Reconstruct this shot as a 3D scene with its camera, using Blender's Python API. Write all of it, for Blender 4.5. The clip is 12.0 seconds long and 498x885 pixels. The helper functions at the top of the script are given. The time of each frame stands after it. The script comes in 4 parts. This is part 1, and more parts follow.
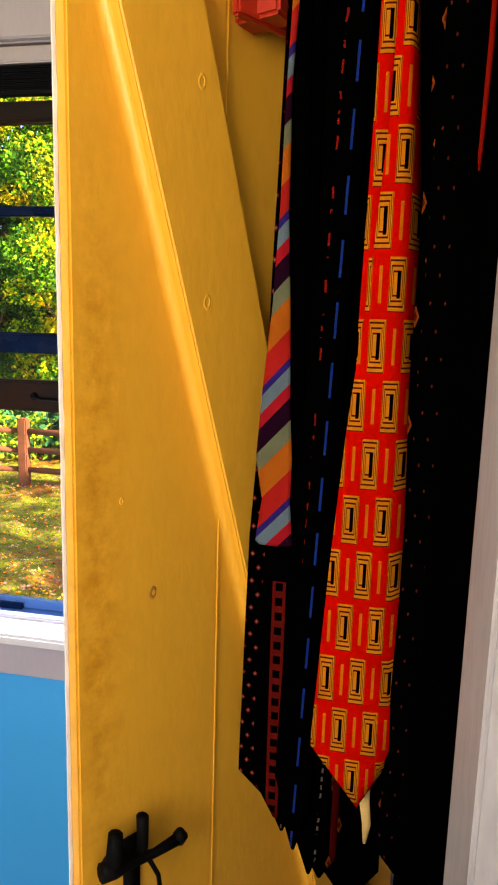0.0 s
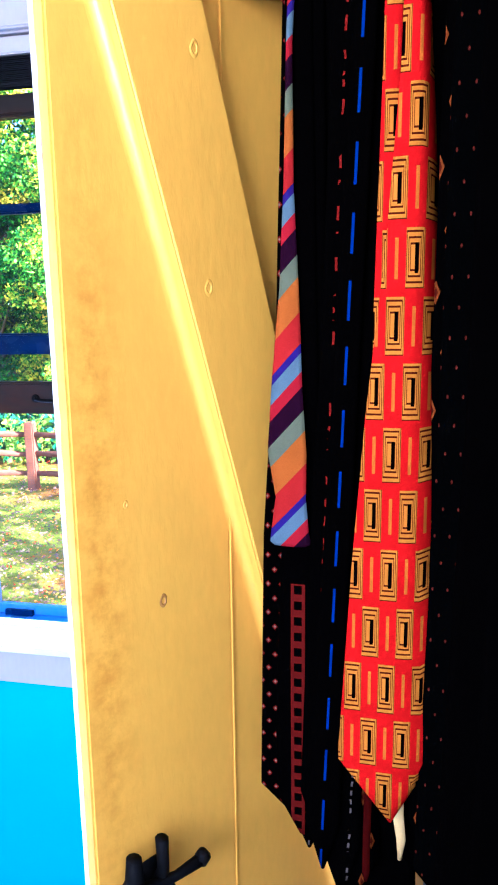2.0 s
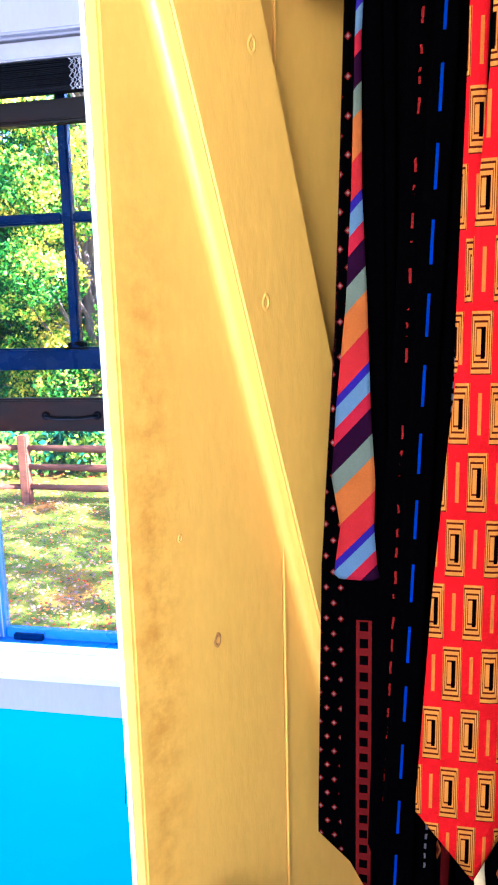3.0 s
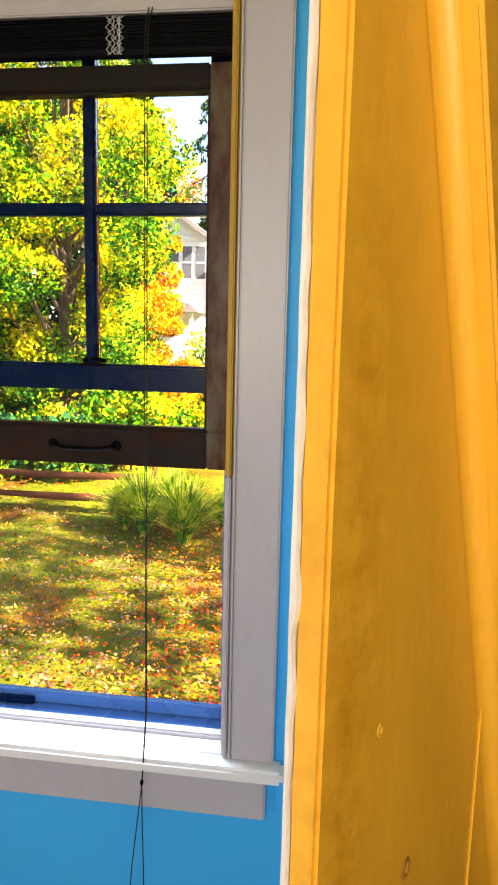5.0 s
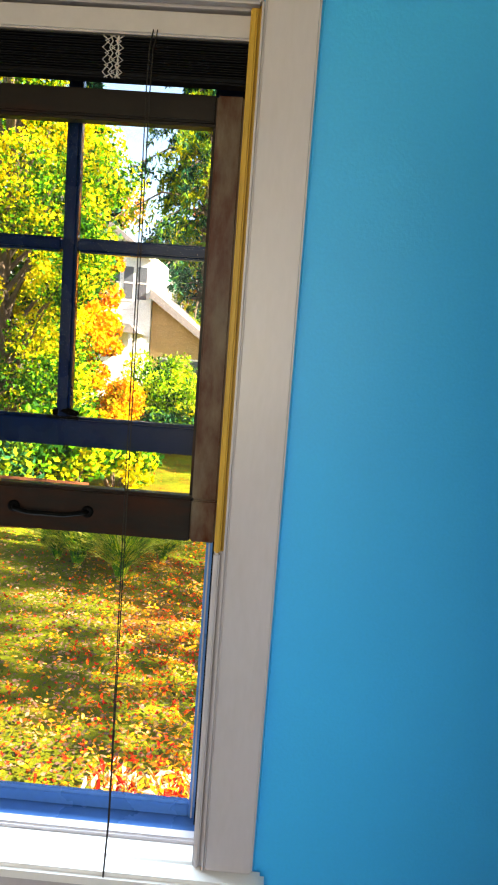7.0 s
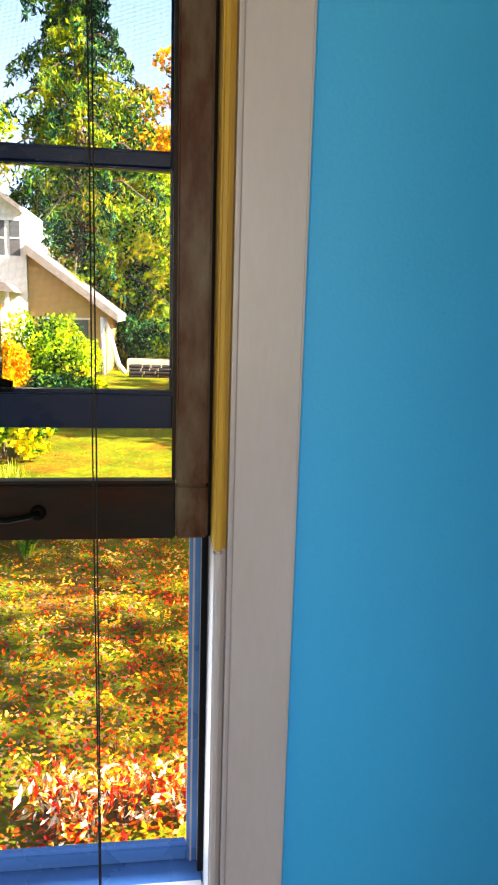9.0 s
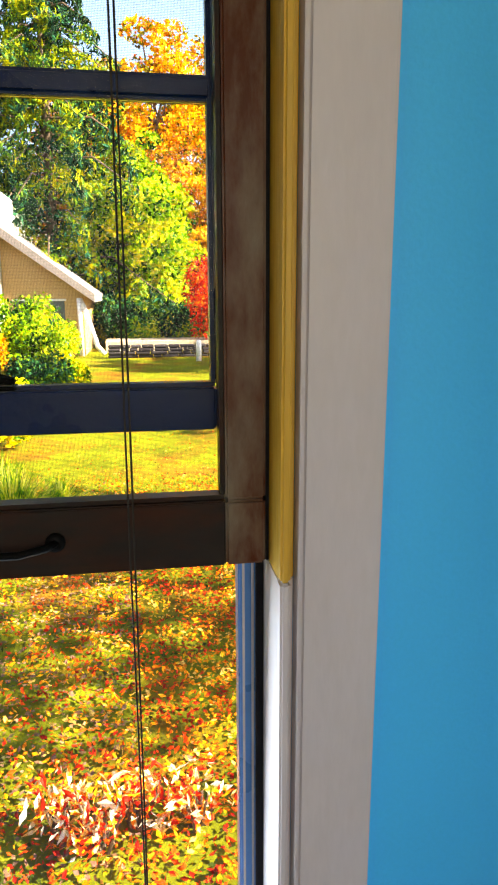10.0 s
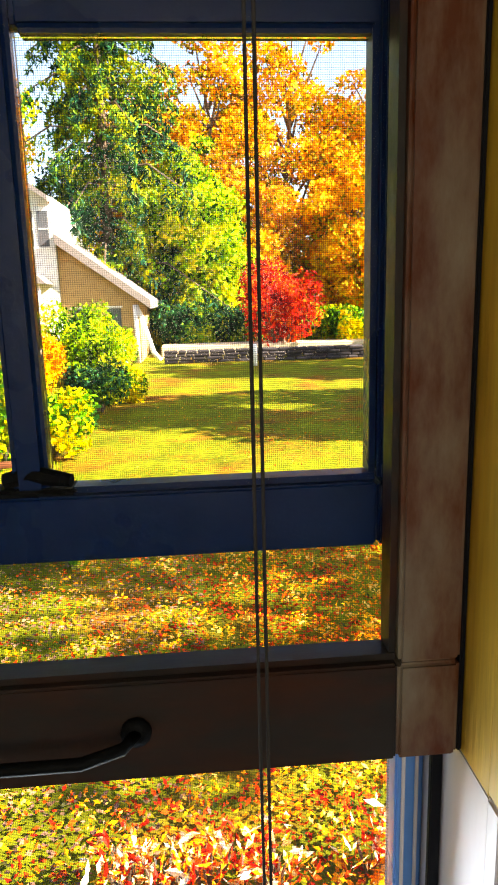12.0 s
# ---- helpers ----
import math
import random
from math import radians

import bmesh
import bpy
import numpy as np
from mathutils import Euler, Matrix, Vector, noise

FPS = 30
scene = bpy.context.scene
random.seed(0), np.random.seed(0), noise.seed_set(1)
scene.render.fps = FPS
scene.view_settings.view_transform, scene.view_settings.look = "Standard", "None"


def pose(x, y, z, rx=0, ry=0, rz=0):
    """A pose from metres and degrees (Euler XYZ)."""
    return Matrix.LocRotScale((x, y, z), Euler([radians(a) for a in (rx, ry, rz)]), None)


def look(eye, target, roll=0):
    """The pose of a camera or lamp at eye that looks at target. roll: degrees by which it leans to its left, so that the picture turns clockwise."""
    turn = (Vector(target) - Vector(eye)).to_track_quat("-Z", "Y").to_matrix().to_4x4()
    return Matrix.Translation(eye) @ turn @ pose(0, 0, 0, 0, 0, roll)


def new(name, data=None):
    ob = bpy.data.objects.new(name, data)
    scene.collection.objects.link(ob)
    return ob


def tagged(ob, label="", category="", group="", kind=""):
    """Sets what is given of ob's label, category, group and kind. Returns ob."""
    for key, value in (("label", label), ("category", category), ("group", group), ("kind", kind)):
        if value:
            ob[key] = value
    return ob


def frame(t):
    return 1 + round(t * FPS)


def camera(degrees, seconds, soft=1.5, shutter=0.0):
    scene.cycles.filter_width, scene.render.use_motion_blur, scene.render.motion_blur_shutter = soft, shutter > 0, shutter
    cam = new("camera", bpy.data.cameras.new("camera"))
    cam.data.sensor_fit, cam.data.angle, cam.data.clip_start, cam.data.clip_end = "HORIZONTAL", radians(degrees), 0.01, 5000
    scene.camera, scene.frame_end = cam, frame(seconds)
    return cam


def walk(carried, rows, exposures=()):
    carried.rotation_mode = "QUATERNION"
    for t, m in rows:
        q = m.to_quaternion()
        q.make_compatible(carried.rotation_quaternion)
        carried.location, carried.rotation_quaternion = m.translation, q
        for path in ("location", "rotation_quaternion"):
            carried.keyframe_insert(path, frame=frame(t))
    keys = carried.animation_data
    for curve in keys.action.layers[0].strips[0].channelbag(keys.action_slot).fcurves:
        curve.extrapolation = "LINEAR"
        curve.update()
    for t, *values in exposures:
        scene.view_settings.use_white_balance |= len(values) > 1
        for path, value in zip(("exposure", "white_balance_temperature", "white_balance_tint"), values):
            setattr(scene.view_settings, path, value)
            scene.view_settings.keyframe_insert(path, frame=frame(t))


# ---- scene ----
cam = camera(40.05, 12.0, soft=2.1)
PATH = [
    (0.0, 0.5324, -1.6804, 1.5034, 79.958, -1.542, 10.999),
    (0.5, 0.5569, -1.6620, 1.5139, 79.780, -0.946, 11.836),
    (1.0, 0.5646, -1.6543, 1.5130, 79.840, -0.428, 11.813),
    (1.5, 0.5424, -1.6463, 1.5148, 79.794, 0.147, 11.496),
    (2.0, 0.5195, -1.6293, 1.4932, 79.551, 0.792, 11.236),
    (2.5, 0.4825, -1.6187, 1.5005, 79.848, 1.294, 10.860),
    (3.0, 0.4376, -1.5862, 1.5020, 80.254, 1.425, 10.245),
    (3.5, 0.3724, -1.5277, 1.5231, 80.567, 1.192, 9.917),
    (3.7, 0.3458, -1.4891, 1.5253, 80.417, 0.941, 10.066),
    (5.3, 0.2152, -1.3509, 1.5392, 81.071, -1.962, 7.078),
    (5.5, 0.2304, -1.3527, 1.5558, 81.325, -2.519, 6.921),
    (6.0, 0.2419, -1.3425, 1.5855, 81.678, -3.190, 6.328),
    (6.5, 0.1775, -1.2977, 1.5856, 82.859, -3.769, 4.277),
    (6.7, 0.1438, -1.2702, 1.5944, 82.971, -3.968, 3.644),
    (8.3, -0.0647, -1.0125, 1.5727, 81.203, -3.096, -4.502),
    (8.5, -0.0583, -1.0041, 1.5795, 80.704, -2.512, -5.207),
    (9.0, -0.0661, -0.9460, 1.5666, 79.570, -1.558, -7.123),
    (9.5, -0.0947, -0.8260, 1.5583, 78.542, -0.727, -8.397),
    (10.0, -0.1362, -0.7389, 1.5594, 77.637, 0.187, -9.038),
    (10.5, -0.1648, -0.6700, 1.5632, 77.027, 0.728, -8.928),
    (11.0, -0.1735, -0.5918, 1.5629, 76.737, 1.235, -8.146),
    (11.5, -0.1779, -0.5346, 1.5789, 77.095, 1.857, -6.704),
    (12.0, -0.1835, -0.4382, 1.5915, 77.895, 1.525, -4.696),
]
EXPOSURES = [(0.0, 3.5, 6800, 24), (0.4, 3.75, 6500, 28), (0.9, 4.15, 5200, 32), (1.4, 4.65, 4350, 30), (3.7, 4.65, 4250, 30),
             (5.2, 3.2, 6900, 14), (6.7, 3.2, 6800, 10), (8.3, 3.0, 6800, 12), (9.5, 3.0, 7000, 12), (12.0, 3.05, 7200, 12)]
walk(cam, [(t, pose(*p)) for t, *p in PATH], EXPOSURES)

# ---------------------------------------------------------------- light
SUN_ELEVATION, SUN_AZIMUTH = 36.0, 106.0      # degrees; azimuth clockwise from +y
world = bpy.data.worlds.new("sky")
scene.world = world
world.use_nodes = True
sky = world.node_tree.nodes.new("ShaderNodeTexSky")
sky.sky_type, sky.sun_disc = "NISHITA", False
sky.sun_elevation, sky.sun_rotation = radians(SUN_ELEVATION), radians(SUN_AZIMUTH)
world.node_tree.links.new(sky.outputs[0], world.node_tree.nodes["Background"].inputs[0])
world.node_tree.nodes["Background"].inputs[1].default_value = 0.08

sun = new("sun", bpy.data.lights.new("sun", "SUN"))
sun.data.energy, sun.data.angle, sun.data.color = 5.0, radians(0.6), (1.0, 0.9, 0.72)
to_sun = Vector((math.sin(radians(SUN_AZIMUTH)) * math.cos(radians(SUN_ELEVATION)),
                 math.cos(radians(SUN_AZIMUTH)) * math.cos(radians(SUN_ELEVATION)), math.sin(radians(SUN_ELEVATION))))
sun.matrix_world = look(to_sun * 20, (0, 0, 0))


def window_glow(name, m, width, height, watts, colour):
    """Daylight that comes in through a window's opening."""
    lamp = new(name, bpy.data.lights.new(name, "AREA"))
    lamp.data.shape, lamp.data.size, lamp.data.size_y = "RECTANGLE", width, height
    lamp.data.energy, lamp.data.color = watts, colour
    lamp.matrix_world = m
    return lamp


window_glow("daylight_back_opening", look((-0.2, -2.82, 1.75), (0.1, 0.0, 1.4)), 1.0, 1.0, 2.4, (1.0, 0.87, 0.66))
window_glow("daylight_window", look((-0.305, 0.03, 0.955), (-0.3, -2.0, 0.75)), 0.55, 0.55, 0.9, (0.66, 0.84, 1.0))


# ---------------------------------------------------------------- materials
def material(name, colour, rough=0.5, metal=0.0, var=0.12, scale=6.0, fine=60.0, bump=0.05, stain=None, stain_amount=0.0,
             stain_scale=3.0, stain_from=0.5, coat=0.0, island=None, stretch=(1, 1, 1), per_object=0.0, translucent=0.0):
    """Colour with variation at two scales, roughness and a fine relief."""
    m = bpy.data.materials.new(name)
    m.use_nodes = True
    nt = m.node_tree
    N, L = nt.nodes, nt.links
    b = N["Principled BSDF"]
    co = N.new("ShaderNodeTexCoord")
    mp = N.new("ShaderNodeMapping")
    mp.inputs["Scale"].default_value = stretch
    L.new(co.outputs["Object"], mp.inputs[0])
    n1 = N.new("ShaderNodeTexNoise")
    n1.inputs["Scale"].default_value, n1.inputs["Detail"].default_value = scale, 4
    n2 = N.new("ShaderNodeTexNoise")
    n2.inputs["Scale"].default_value, n2.inputs["Detail"].default_value = fine, 5
    L.new(mp.outputs[0], n1.inputs[0]), L.new(mp.outputs[0], n2.inputs[0])
    add = N.new("ShaderNodeMath")
    add.operation = "ADD"
    L.new(n1.outputs[0], add.inputs[0]), L.new(n2.outputs[0], add.inputs[1])
    hsv = N.new("ShaderNodeHueSaturation")
    val = N.new("ShaderNodeMapRange")
    val.inputs["From Min"].default_value, val.inputs["From Max"].default_value = 0.6, 1.4
    val.inputs["To Min"].default_value, val.inputs["To Max"].default_value = 1 - var, 1 + var
    L.new(add.outputs[0], val.inputs[0]), L.new(val.outputs[0], hsv.inputs["Value"])
    source = None
    if island:
        geo = N.new("ShaderNodeNewGeometry")
        ramp = N.new("ShaderNodeValToRGB")
        ramp.color_ramp.interpolation = "CONSTANT"
        els = ramp.color_ramp.elements
        while len(els) < len(island):
            els.new(0.5)
        for i, c in enumerate(sorted(island, key=lambda q: 0.3 * q[0] + 0.6 * q[1] + 0.1 * q[2])):
            els[i].position = i / len(island)
            els[i].color = (*c, 1)
        # neighbouring leaves share a tone in patches, each with its own deviation; in crowns the darkest stand for
        # shaded gaps
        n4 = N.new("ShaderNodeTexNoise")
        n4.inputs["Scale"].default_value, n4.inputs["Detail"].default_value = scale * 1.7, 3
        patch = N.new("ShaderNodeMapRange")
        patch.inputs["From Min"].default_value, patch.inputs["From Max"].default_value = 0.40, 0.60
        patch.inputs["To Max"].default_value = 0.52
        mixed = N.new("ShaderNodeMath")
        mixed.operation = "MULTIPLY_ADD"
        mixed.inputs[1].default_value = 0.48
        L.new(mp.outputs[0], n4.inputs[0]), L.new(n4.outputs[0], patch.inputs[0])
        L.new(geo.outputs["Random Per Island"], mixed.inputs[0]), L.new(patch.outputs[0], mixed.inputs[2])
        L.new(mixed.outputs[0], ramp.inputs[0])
        source = ramp.outputs[0]
    else:
        rgb = N.new("ShaderNodeRGB")
        rgb.outputs[0].default_value = (*colour, 1)
        source = rgb.outputs[0]
    if stain:
        n3 = N.new("ShaderNodeTexNoise")
        n3.inputs["Scale"].default_value, n3.inputs["Detail"].default_value, n3.inputs["Roughness"].default_value = stain_scale, 7, 0.65
        L.new(mp.outputs[0], n3.inputs[0])
        r3 = N.new("ShaderNodeMapRange")
        r3.inputs["From Min"].default_value, r3.inputs["From Max"].default_value = stain_from, stain_from + 0.18
        r3.inputs["To Max"].default_value = stain_amount
        L.new(n3.outputs[0], r3.inputs[0])
        mix = N.new("ShaderNodeMixRGB")
        mix.inputs[2].default_value = (*stain, 1)
        L.new(r3.outputs[0], mix.inputs[0]), L.new(source, mix.inputs[1])
        source = mix.outputs[0]
    if per_object:
        info = N.new("ShaderNodeObjectInfo")
        h2 = N.new("ShaderNodeHueSaturation")
        mr = N.new("ShaderNodeMapRange")
        mr.inputs["To Min"].default_value, mr.inputs["To Max"].default_value = 1 - per_object, 1 + per_object
        L.new(info.outputs["Random"], mr.inputs[0]), L.new(mr.outputs[0], h2.inputs["Value"]), L.new(source, h2.inputs["Color"])
        source = h2.outputs[0]
    L.new(source, hsv.inputs["Color"]), L.new(hsv.outputs[0], b.inputs["Base Color"])
    b.inputs["Metallic"].default_value = metal
    rr = N.new("ShaderNodeMapRange")
    rr.inputs["From Min"].default_value, rr.inputs["From Max"].default_value = 0.3, 0.7
    rr.inputs["To Min"].default_value, rr.inputs["To Max"].default_value = max(0.02, rough - 0.08), min(1, rough + 0.08)
    L.new(n1.outputs[0], rr.inputs[0]), L.new(rr.outputs[0], b.inputs["Roughness"])
    b.inputs["Coat Weight"].default_value = coat
    bp = N.new("ShaderNodeBump")
    bp.inputs["Strength"].default_value, bp.inputs["Distance"].default_value = min(1, bump * 4), 0.002
    L.new(add.outputs[0], bp.inputs["Height"]), L.new(bp.outputs[0], b.inputs["Normal"])
    if translucent:
        tr = N.new("ShaderNodeBsdfTranslucent")
        ms = N.new("ShaderNodeMixShader")
        ms.inputs[0].default_value = translucent
        L.new(hsv.outputs[0], tr.inputs[0]), L.new(b.outputs[0], ms.inputs[1]), L.new(tr.outputs[0], ms.inputs[2])
        L.new(ms.outputs[0], N["Material Output"].inputs[0])
    return m


def glass_material(name, tint=(1, 1, 1)):
    m = bpy.data.materials.new(name)
    m.use_nodes = True
    N, L = m.node_tree.nodes, m.node_tree.links
    N.remove(N["Principled BSDF"])
    t = N.new("ShaderNodeBsdfTransparent")
    t.inputs[0].default_value = (*tint, 1)
    g = N.new("ShaderNodeBsdfGlossy")
    g.inputs["Roughness"].default_value = 0.02
    fr = N.new("ShaderNodeFresnel")
    fr.inputs[0].default_value = 1.07
    ms = N.new("ShaderNodeMixShader")
    L.new(fr.outputs[0], ms.inputs[0]), L.new(t.outputs[0], ms.inputs[1]), L.new(g.outputs[0], ms.inputs[2])
    L.new(ms.outputs[0], N["Material Output"].inputs[0])
    return m


def screen_material(name, pitch=0.0016):
    """Woven insect screen: fine dark threads with open squares between them."""
    m = bpy.data.materials.new(name)
    m.use_nodes = True
    N, L = m.node_tree.nodes, m.node_tree.links
    b = N["Principled BSDF"]
    b.inputs["Base Color"].default_value = (0.010, 0.010, 0.010, 1)
    b.inputs["Roughness"].default_value = 0.6
    co = N.new("ShaderNodeTexCoord")
    sep = N.new("ShaderNodeSeparateXYZ")
    L.new(co.outputs["Object"], sep.inputs[0])
    hits = []
    for axis in ("X", "Z"):
        d = N.new("ShaderNodeMath")
        d.operation = "DIVIDE"
        d.inputs[1].default_value = pitch
        fr = N.new("ShaderNodeMath")
        fr.operation = "FRACT"
        lt = N.new("ShaderNodeMath")
        lt.operation = "LESS_THAN"
        lt.inputs[1].default_value = 0.13
        L.new(sep.outputs[axis], d.inputs[0]), L.new(d.outputs[0], fr.inputs[0]), L.new(fr.outputs[0], lt.inputs[0])
        hits.append(lt)
    mx = N.new("ShaderNodeMath")
    mx.operation = "MAXIMUM"
    L.new(hits[0].outputs[0], mx.inputs[0]), L.new(hits[1].outputs[0], mx.inputs[1])
    t = N.new("ShaderNodeBsdfTransparent")
    ms = N.new("ShaderNodeMixShader")
    L.new(mx.outputs[0], ms.inputs[0]), L.new(t.outputs[0], ms.inputs[1]), L.new(b.outputs[0], ms.inputs[2])
    L.new(ms.outputs[0], N["Material Output"].inputs[0])
    return m


WALL_BLUE = material("blue_wall_paint", (0.028, 0.45, 0.92), 0.55, var=0.05, scale=2.5, fine=180, bump=0.05)
WALL_WHITE = material("white_wall_paint", (0.72, 0.68, 0.62), 0.6, var=0.04, scale=2, fine=150, bump=0.05)
EAST_WHITE = material("fresh_white_wall_paint", (0.82, 0.81, 0.80), 0.5, var=0.12, scale=9, fine=150, bump=0.05)
# The darkness of the unlit closet is put into its wall colour.
CLOSET = material("unlit_closet_colour", (0.07, 0.05, 0.04), 0.8, var=0.15, scale=3, fine=90)
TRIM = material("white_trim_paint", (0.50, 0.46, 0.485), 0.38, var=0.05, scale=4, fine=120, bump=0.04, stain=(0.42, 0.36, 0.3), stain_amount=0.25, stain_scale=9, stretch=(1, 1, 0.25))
# Grey base puts the shade on the white closet casing into its paint.
CLOSET_TRIM = material("shade_grey_casing_paint", (0.32, 0.315, 0.315), 0.4, var=0.22, scale=16, fine=120, bump=0.06, stain=(0.36, 0.35, 0.35), stain_amount=0.6, stain_scale=14, stretch=(1, 1, 0.25))
CASING_WHITE = material("bright_white_casing_paint", (0.82, 0.8, 0.78), 0.35, var=0.04, scale=5, fine=110, bump=0.04, stretch=(1, 1, 0.2))
# Backlit darkness of the white sash is put into both colours, deepest on the rail.
SASH = material("stained_backlit_sash_paint", (0.135, 0.105, 0.075), 0.36, var=0.12, scale=7, fine=70, bump=0.06, stain=(0.062, 0.012, 0.0015), stain_amount=1.0, stain_scale=9, stain_from=0.40, stretch=(1, 1, 0.35))
RAIL = material("backlit_rail_paint", (0.019, 0.015, 0.013), 0.4, var=0.15, scale=7, fine=70, bump=0.06, stain=(0.05, 0.012, 0.003), stain_amount=0.8, stain_scale=6, stretch=(0.35, 1, 1))
# Ochre tint stands for white jamb paint seen in the shade of the sash.
JAMB = material("sash_shade_ochre_paint", (0.50, 0.29, 0.02), 0.55, var=0.2, scale=6, fine=60, bump=0.08, stain=(0.22, 0.045, 0.004), stain_amount=0.85, stain_scale=3, stain_from=0.46, stretch=(3, 3, 0.25))
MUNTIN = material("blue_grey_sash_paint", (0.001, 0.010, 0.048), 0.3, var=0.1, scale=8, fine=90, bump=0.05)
SCREEN_FRAME = material("blue_white_screen_frame", (0.09, 0.24, 0.58), 0.3, metal=0.2, var=0.08, scale=8, fine=80)
DOOR_PAINT = material("cream_door_paint", (0.88, 0.45, 0.032), 0.34, var=0.06, scale=3.5, fine=90, bump=0.07, stain=(0.80, 0.40, 0.02), stain_amount=0.4, stain_scale=2.6, stretch=(1, 1, 0.4))


def hand_stain(m, colour, middle, spread, amount):
    """A rubbed brown stain in a band beside the door's free edge."""
    N, L = m.node_tree.nodes, m.node_tree.links
    hsv = next(n for n in N if n.bl_idname == "ShaderNodeHueSaturation")
    src = hsv.inputs["Color"].links[0].from_socket
    co = next(n for n in N if n.bl_idname == "ShaderNodeTexCoord")
    sep = N.new("ShaderNodeSeparateXYZ")
    L.new(co.outputs["Object"], sep.inputs[0])
    off = N.new("ShaderNodeMath")
    off.operation = "SUBTRACT"
    off.inputs[1].default_value = middle
    ab = N.new("ShaderNodeMath")
    ab.operation = "ABSOLUTE"
    L.new(sep.outputs["X"], off.inputs[0]), L.new(off.outputs[0], ab.inputs[0])
    band = N.new("ShaderNodeMapRange")
    band.inputs["From Min"].default_value, band.inputs["From Max"].default_value = spread, 0.0
    L.new(ab.outputs[0], band.inputs[0])
    high = N.new("ShaderNodeMapRange")
    high.inputs["From Min"].default_value, high.inputs["From Max"].default_value = 1.75, 1.45
    L.new(sep.outputs["Z"], high.inputs[0])
    low = N.new("ShaderNodeMapRange")
    low.inputs["From Min"].default_value, low.inputs["From Max"].default_value = 0.75, 1.15
    low.inputs["To Min"].default_value = 0.25
    L.new(sep.outputs["Z"], low.inputs[0])
    no = N.new("ShaderNodeTexNoise")
    no.inputs["Scale"].default_value, no.inputs["Detail"].default_value, no.inputs["Roughness"].default_value = 30, 9, 0.7
    L.new(co.outputs["Object"], no.inputs[0])
    nr = N.new("ShaderNodeMapRange")
    nr.inputs["From Min"].default_value, nr.inputs["From Max"].default_value = 0.40, 0.62
    nr.inputs["To Max"].default_value = amount
    L.new(no.outputs[0], nr.inputs[0])
    last = nr.outputs[0]
    for o in (band.outputs[0], high.outputs[0], low.outputs[0]):
        mu = N.new("ShaderNodeMath")
        mu.operation = "MULTIPLY"
        L.new(last, mu.inputs[0]), L.new(o, mu.inputs[1])
        last = mu.outputs[0]
    mix = N.new("ShaderNodeMixRGB")
    mix.inputs[2].default_value = (*colour, 1)
    L.new(last, mix.inputs[0]), L.new(src, mix.inputs[1]), L.new(mix.outputs[0], hsv.inputs["Color"])


hand_stain(DOOR_PAINT, (0.58, 0.23, 0.004), 0.028, 0.05, 0.85)
DOOR_EDGE = material("chipped_door_edge", (0.80, 0.77, 0.72), 0.5, var=0.15, scale=14, fine=120, bump=0.15, stain=(0.55, 0.30, 0.08), stain_amount=0.5, stain_scale=14, stretch=(1, 1, 0.3))
IRON = material("black_iron", (0.004, 0.004, 0.004), 0.5, metal=0.0, var=0.2, scale=20, fine=150, bump=0.1)
BRACKET = material("red_stained_wood", (0.42, 0.025, 0.006), 0.4, var=0.2, scale=8, fine=80, bump=0.06, stretch=(0.3, 3, 3))
CORD = material("blind_cord", (0.03, 0.027, 0.024), 0.8, var=0.1, scale=60, fine=400)
BLIND = material("dark_blind_slats", (0.004, 0.004, 0.006), 0.6, var=0.2, scale=12, fine=90)
HEADRAIL = material("blind_headrail", (0.5, 0.46, 0.46), 0.35, var=0.05, scale=6, fine=80)
FLOORWOOD = material("floor_boards", (0.34, 0.38, 0.44), 0.4, var=0.2, scale=4, fine=40, per_object=0.2, stretch=(4, 0.5, 1))
GLASS = glass_material("window_glass")
SCREEN = screen_material("insect_screen")
BLIND.node_tree.nodes["Principled BSDF"].inputs["Specular IOR Level"].default_value = 0.1
for dull, level in ((IRON, 0.03), (MUNTIN, 0.15), (SASH, 0.15), (RAIL, 0.08), (CORD, 0.05)):
    dull.node_tree.nodes["Principled BSDF"].inputs["Specular IOR Level"].default_value = level
NAIL = material("brown_knot", (0.42, 0.17, 0.02), 0.5, var=0.15, scale=80, fine=300)


# ---------------------------------------------------------------- mesh helpers
def bm_box(bm, x0, x1, y0, y1, z0, z1, bevel=0.0, seg=2):
    g = bmesh.ops.create_cube(bm, size=1)
    vs = g["verts"]
    for v in vs:
        v.co = Vector(((x0, x1)[v.co.x > 0], (y0, y1)[v.co.y > 0], (z0, z1)[v.co.z > 0]))
    if bevel:
        es = {e for v in vs for e in v.link_edges}
        r = bmesh.ops.bevel(bm, geom=list(es), offset=bevel, segments=seg, affect="EDGES", clamp_overlap=True)
        return r["verts"]
    return vs


def obj(name, bm, mat, smooth=False):
    me = bpy.data.meshes.new(name)
    bm.normal_update()
    bm.to_mesh(me)
    bm.free()
    if mat:
        me.materials.append(mat)
    if smooth:
        for p in me.polygons:
            p.use_smooth = True
    return new(name, me)


def part(name, bm, mat, parent, label="", smooth=False):
    ob = obj(name, bm, mat, smooth)
    ob.parent = parent
    if label:
        ob["label"] = label
    return ob


def block(name, x0, x1, y0, y1, z0, z1, mat, parent=None, bevel=0.002, label="", seg=2):
    bm = bmesh.new()
    bm_box(bm, x0, x1, y0, y1, z0, z1, bevel, seg)
    ob = obj(name, bm, mat)
    if parent:
        ob.parent = parent
    if label:
        ob["label"] = label
    return ob


def structure(ob, label, category):
    return tagged(ob, label, category, kind="structure")


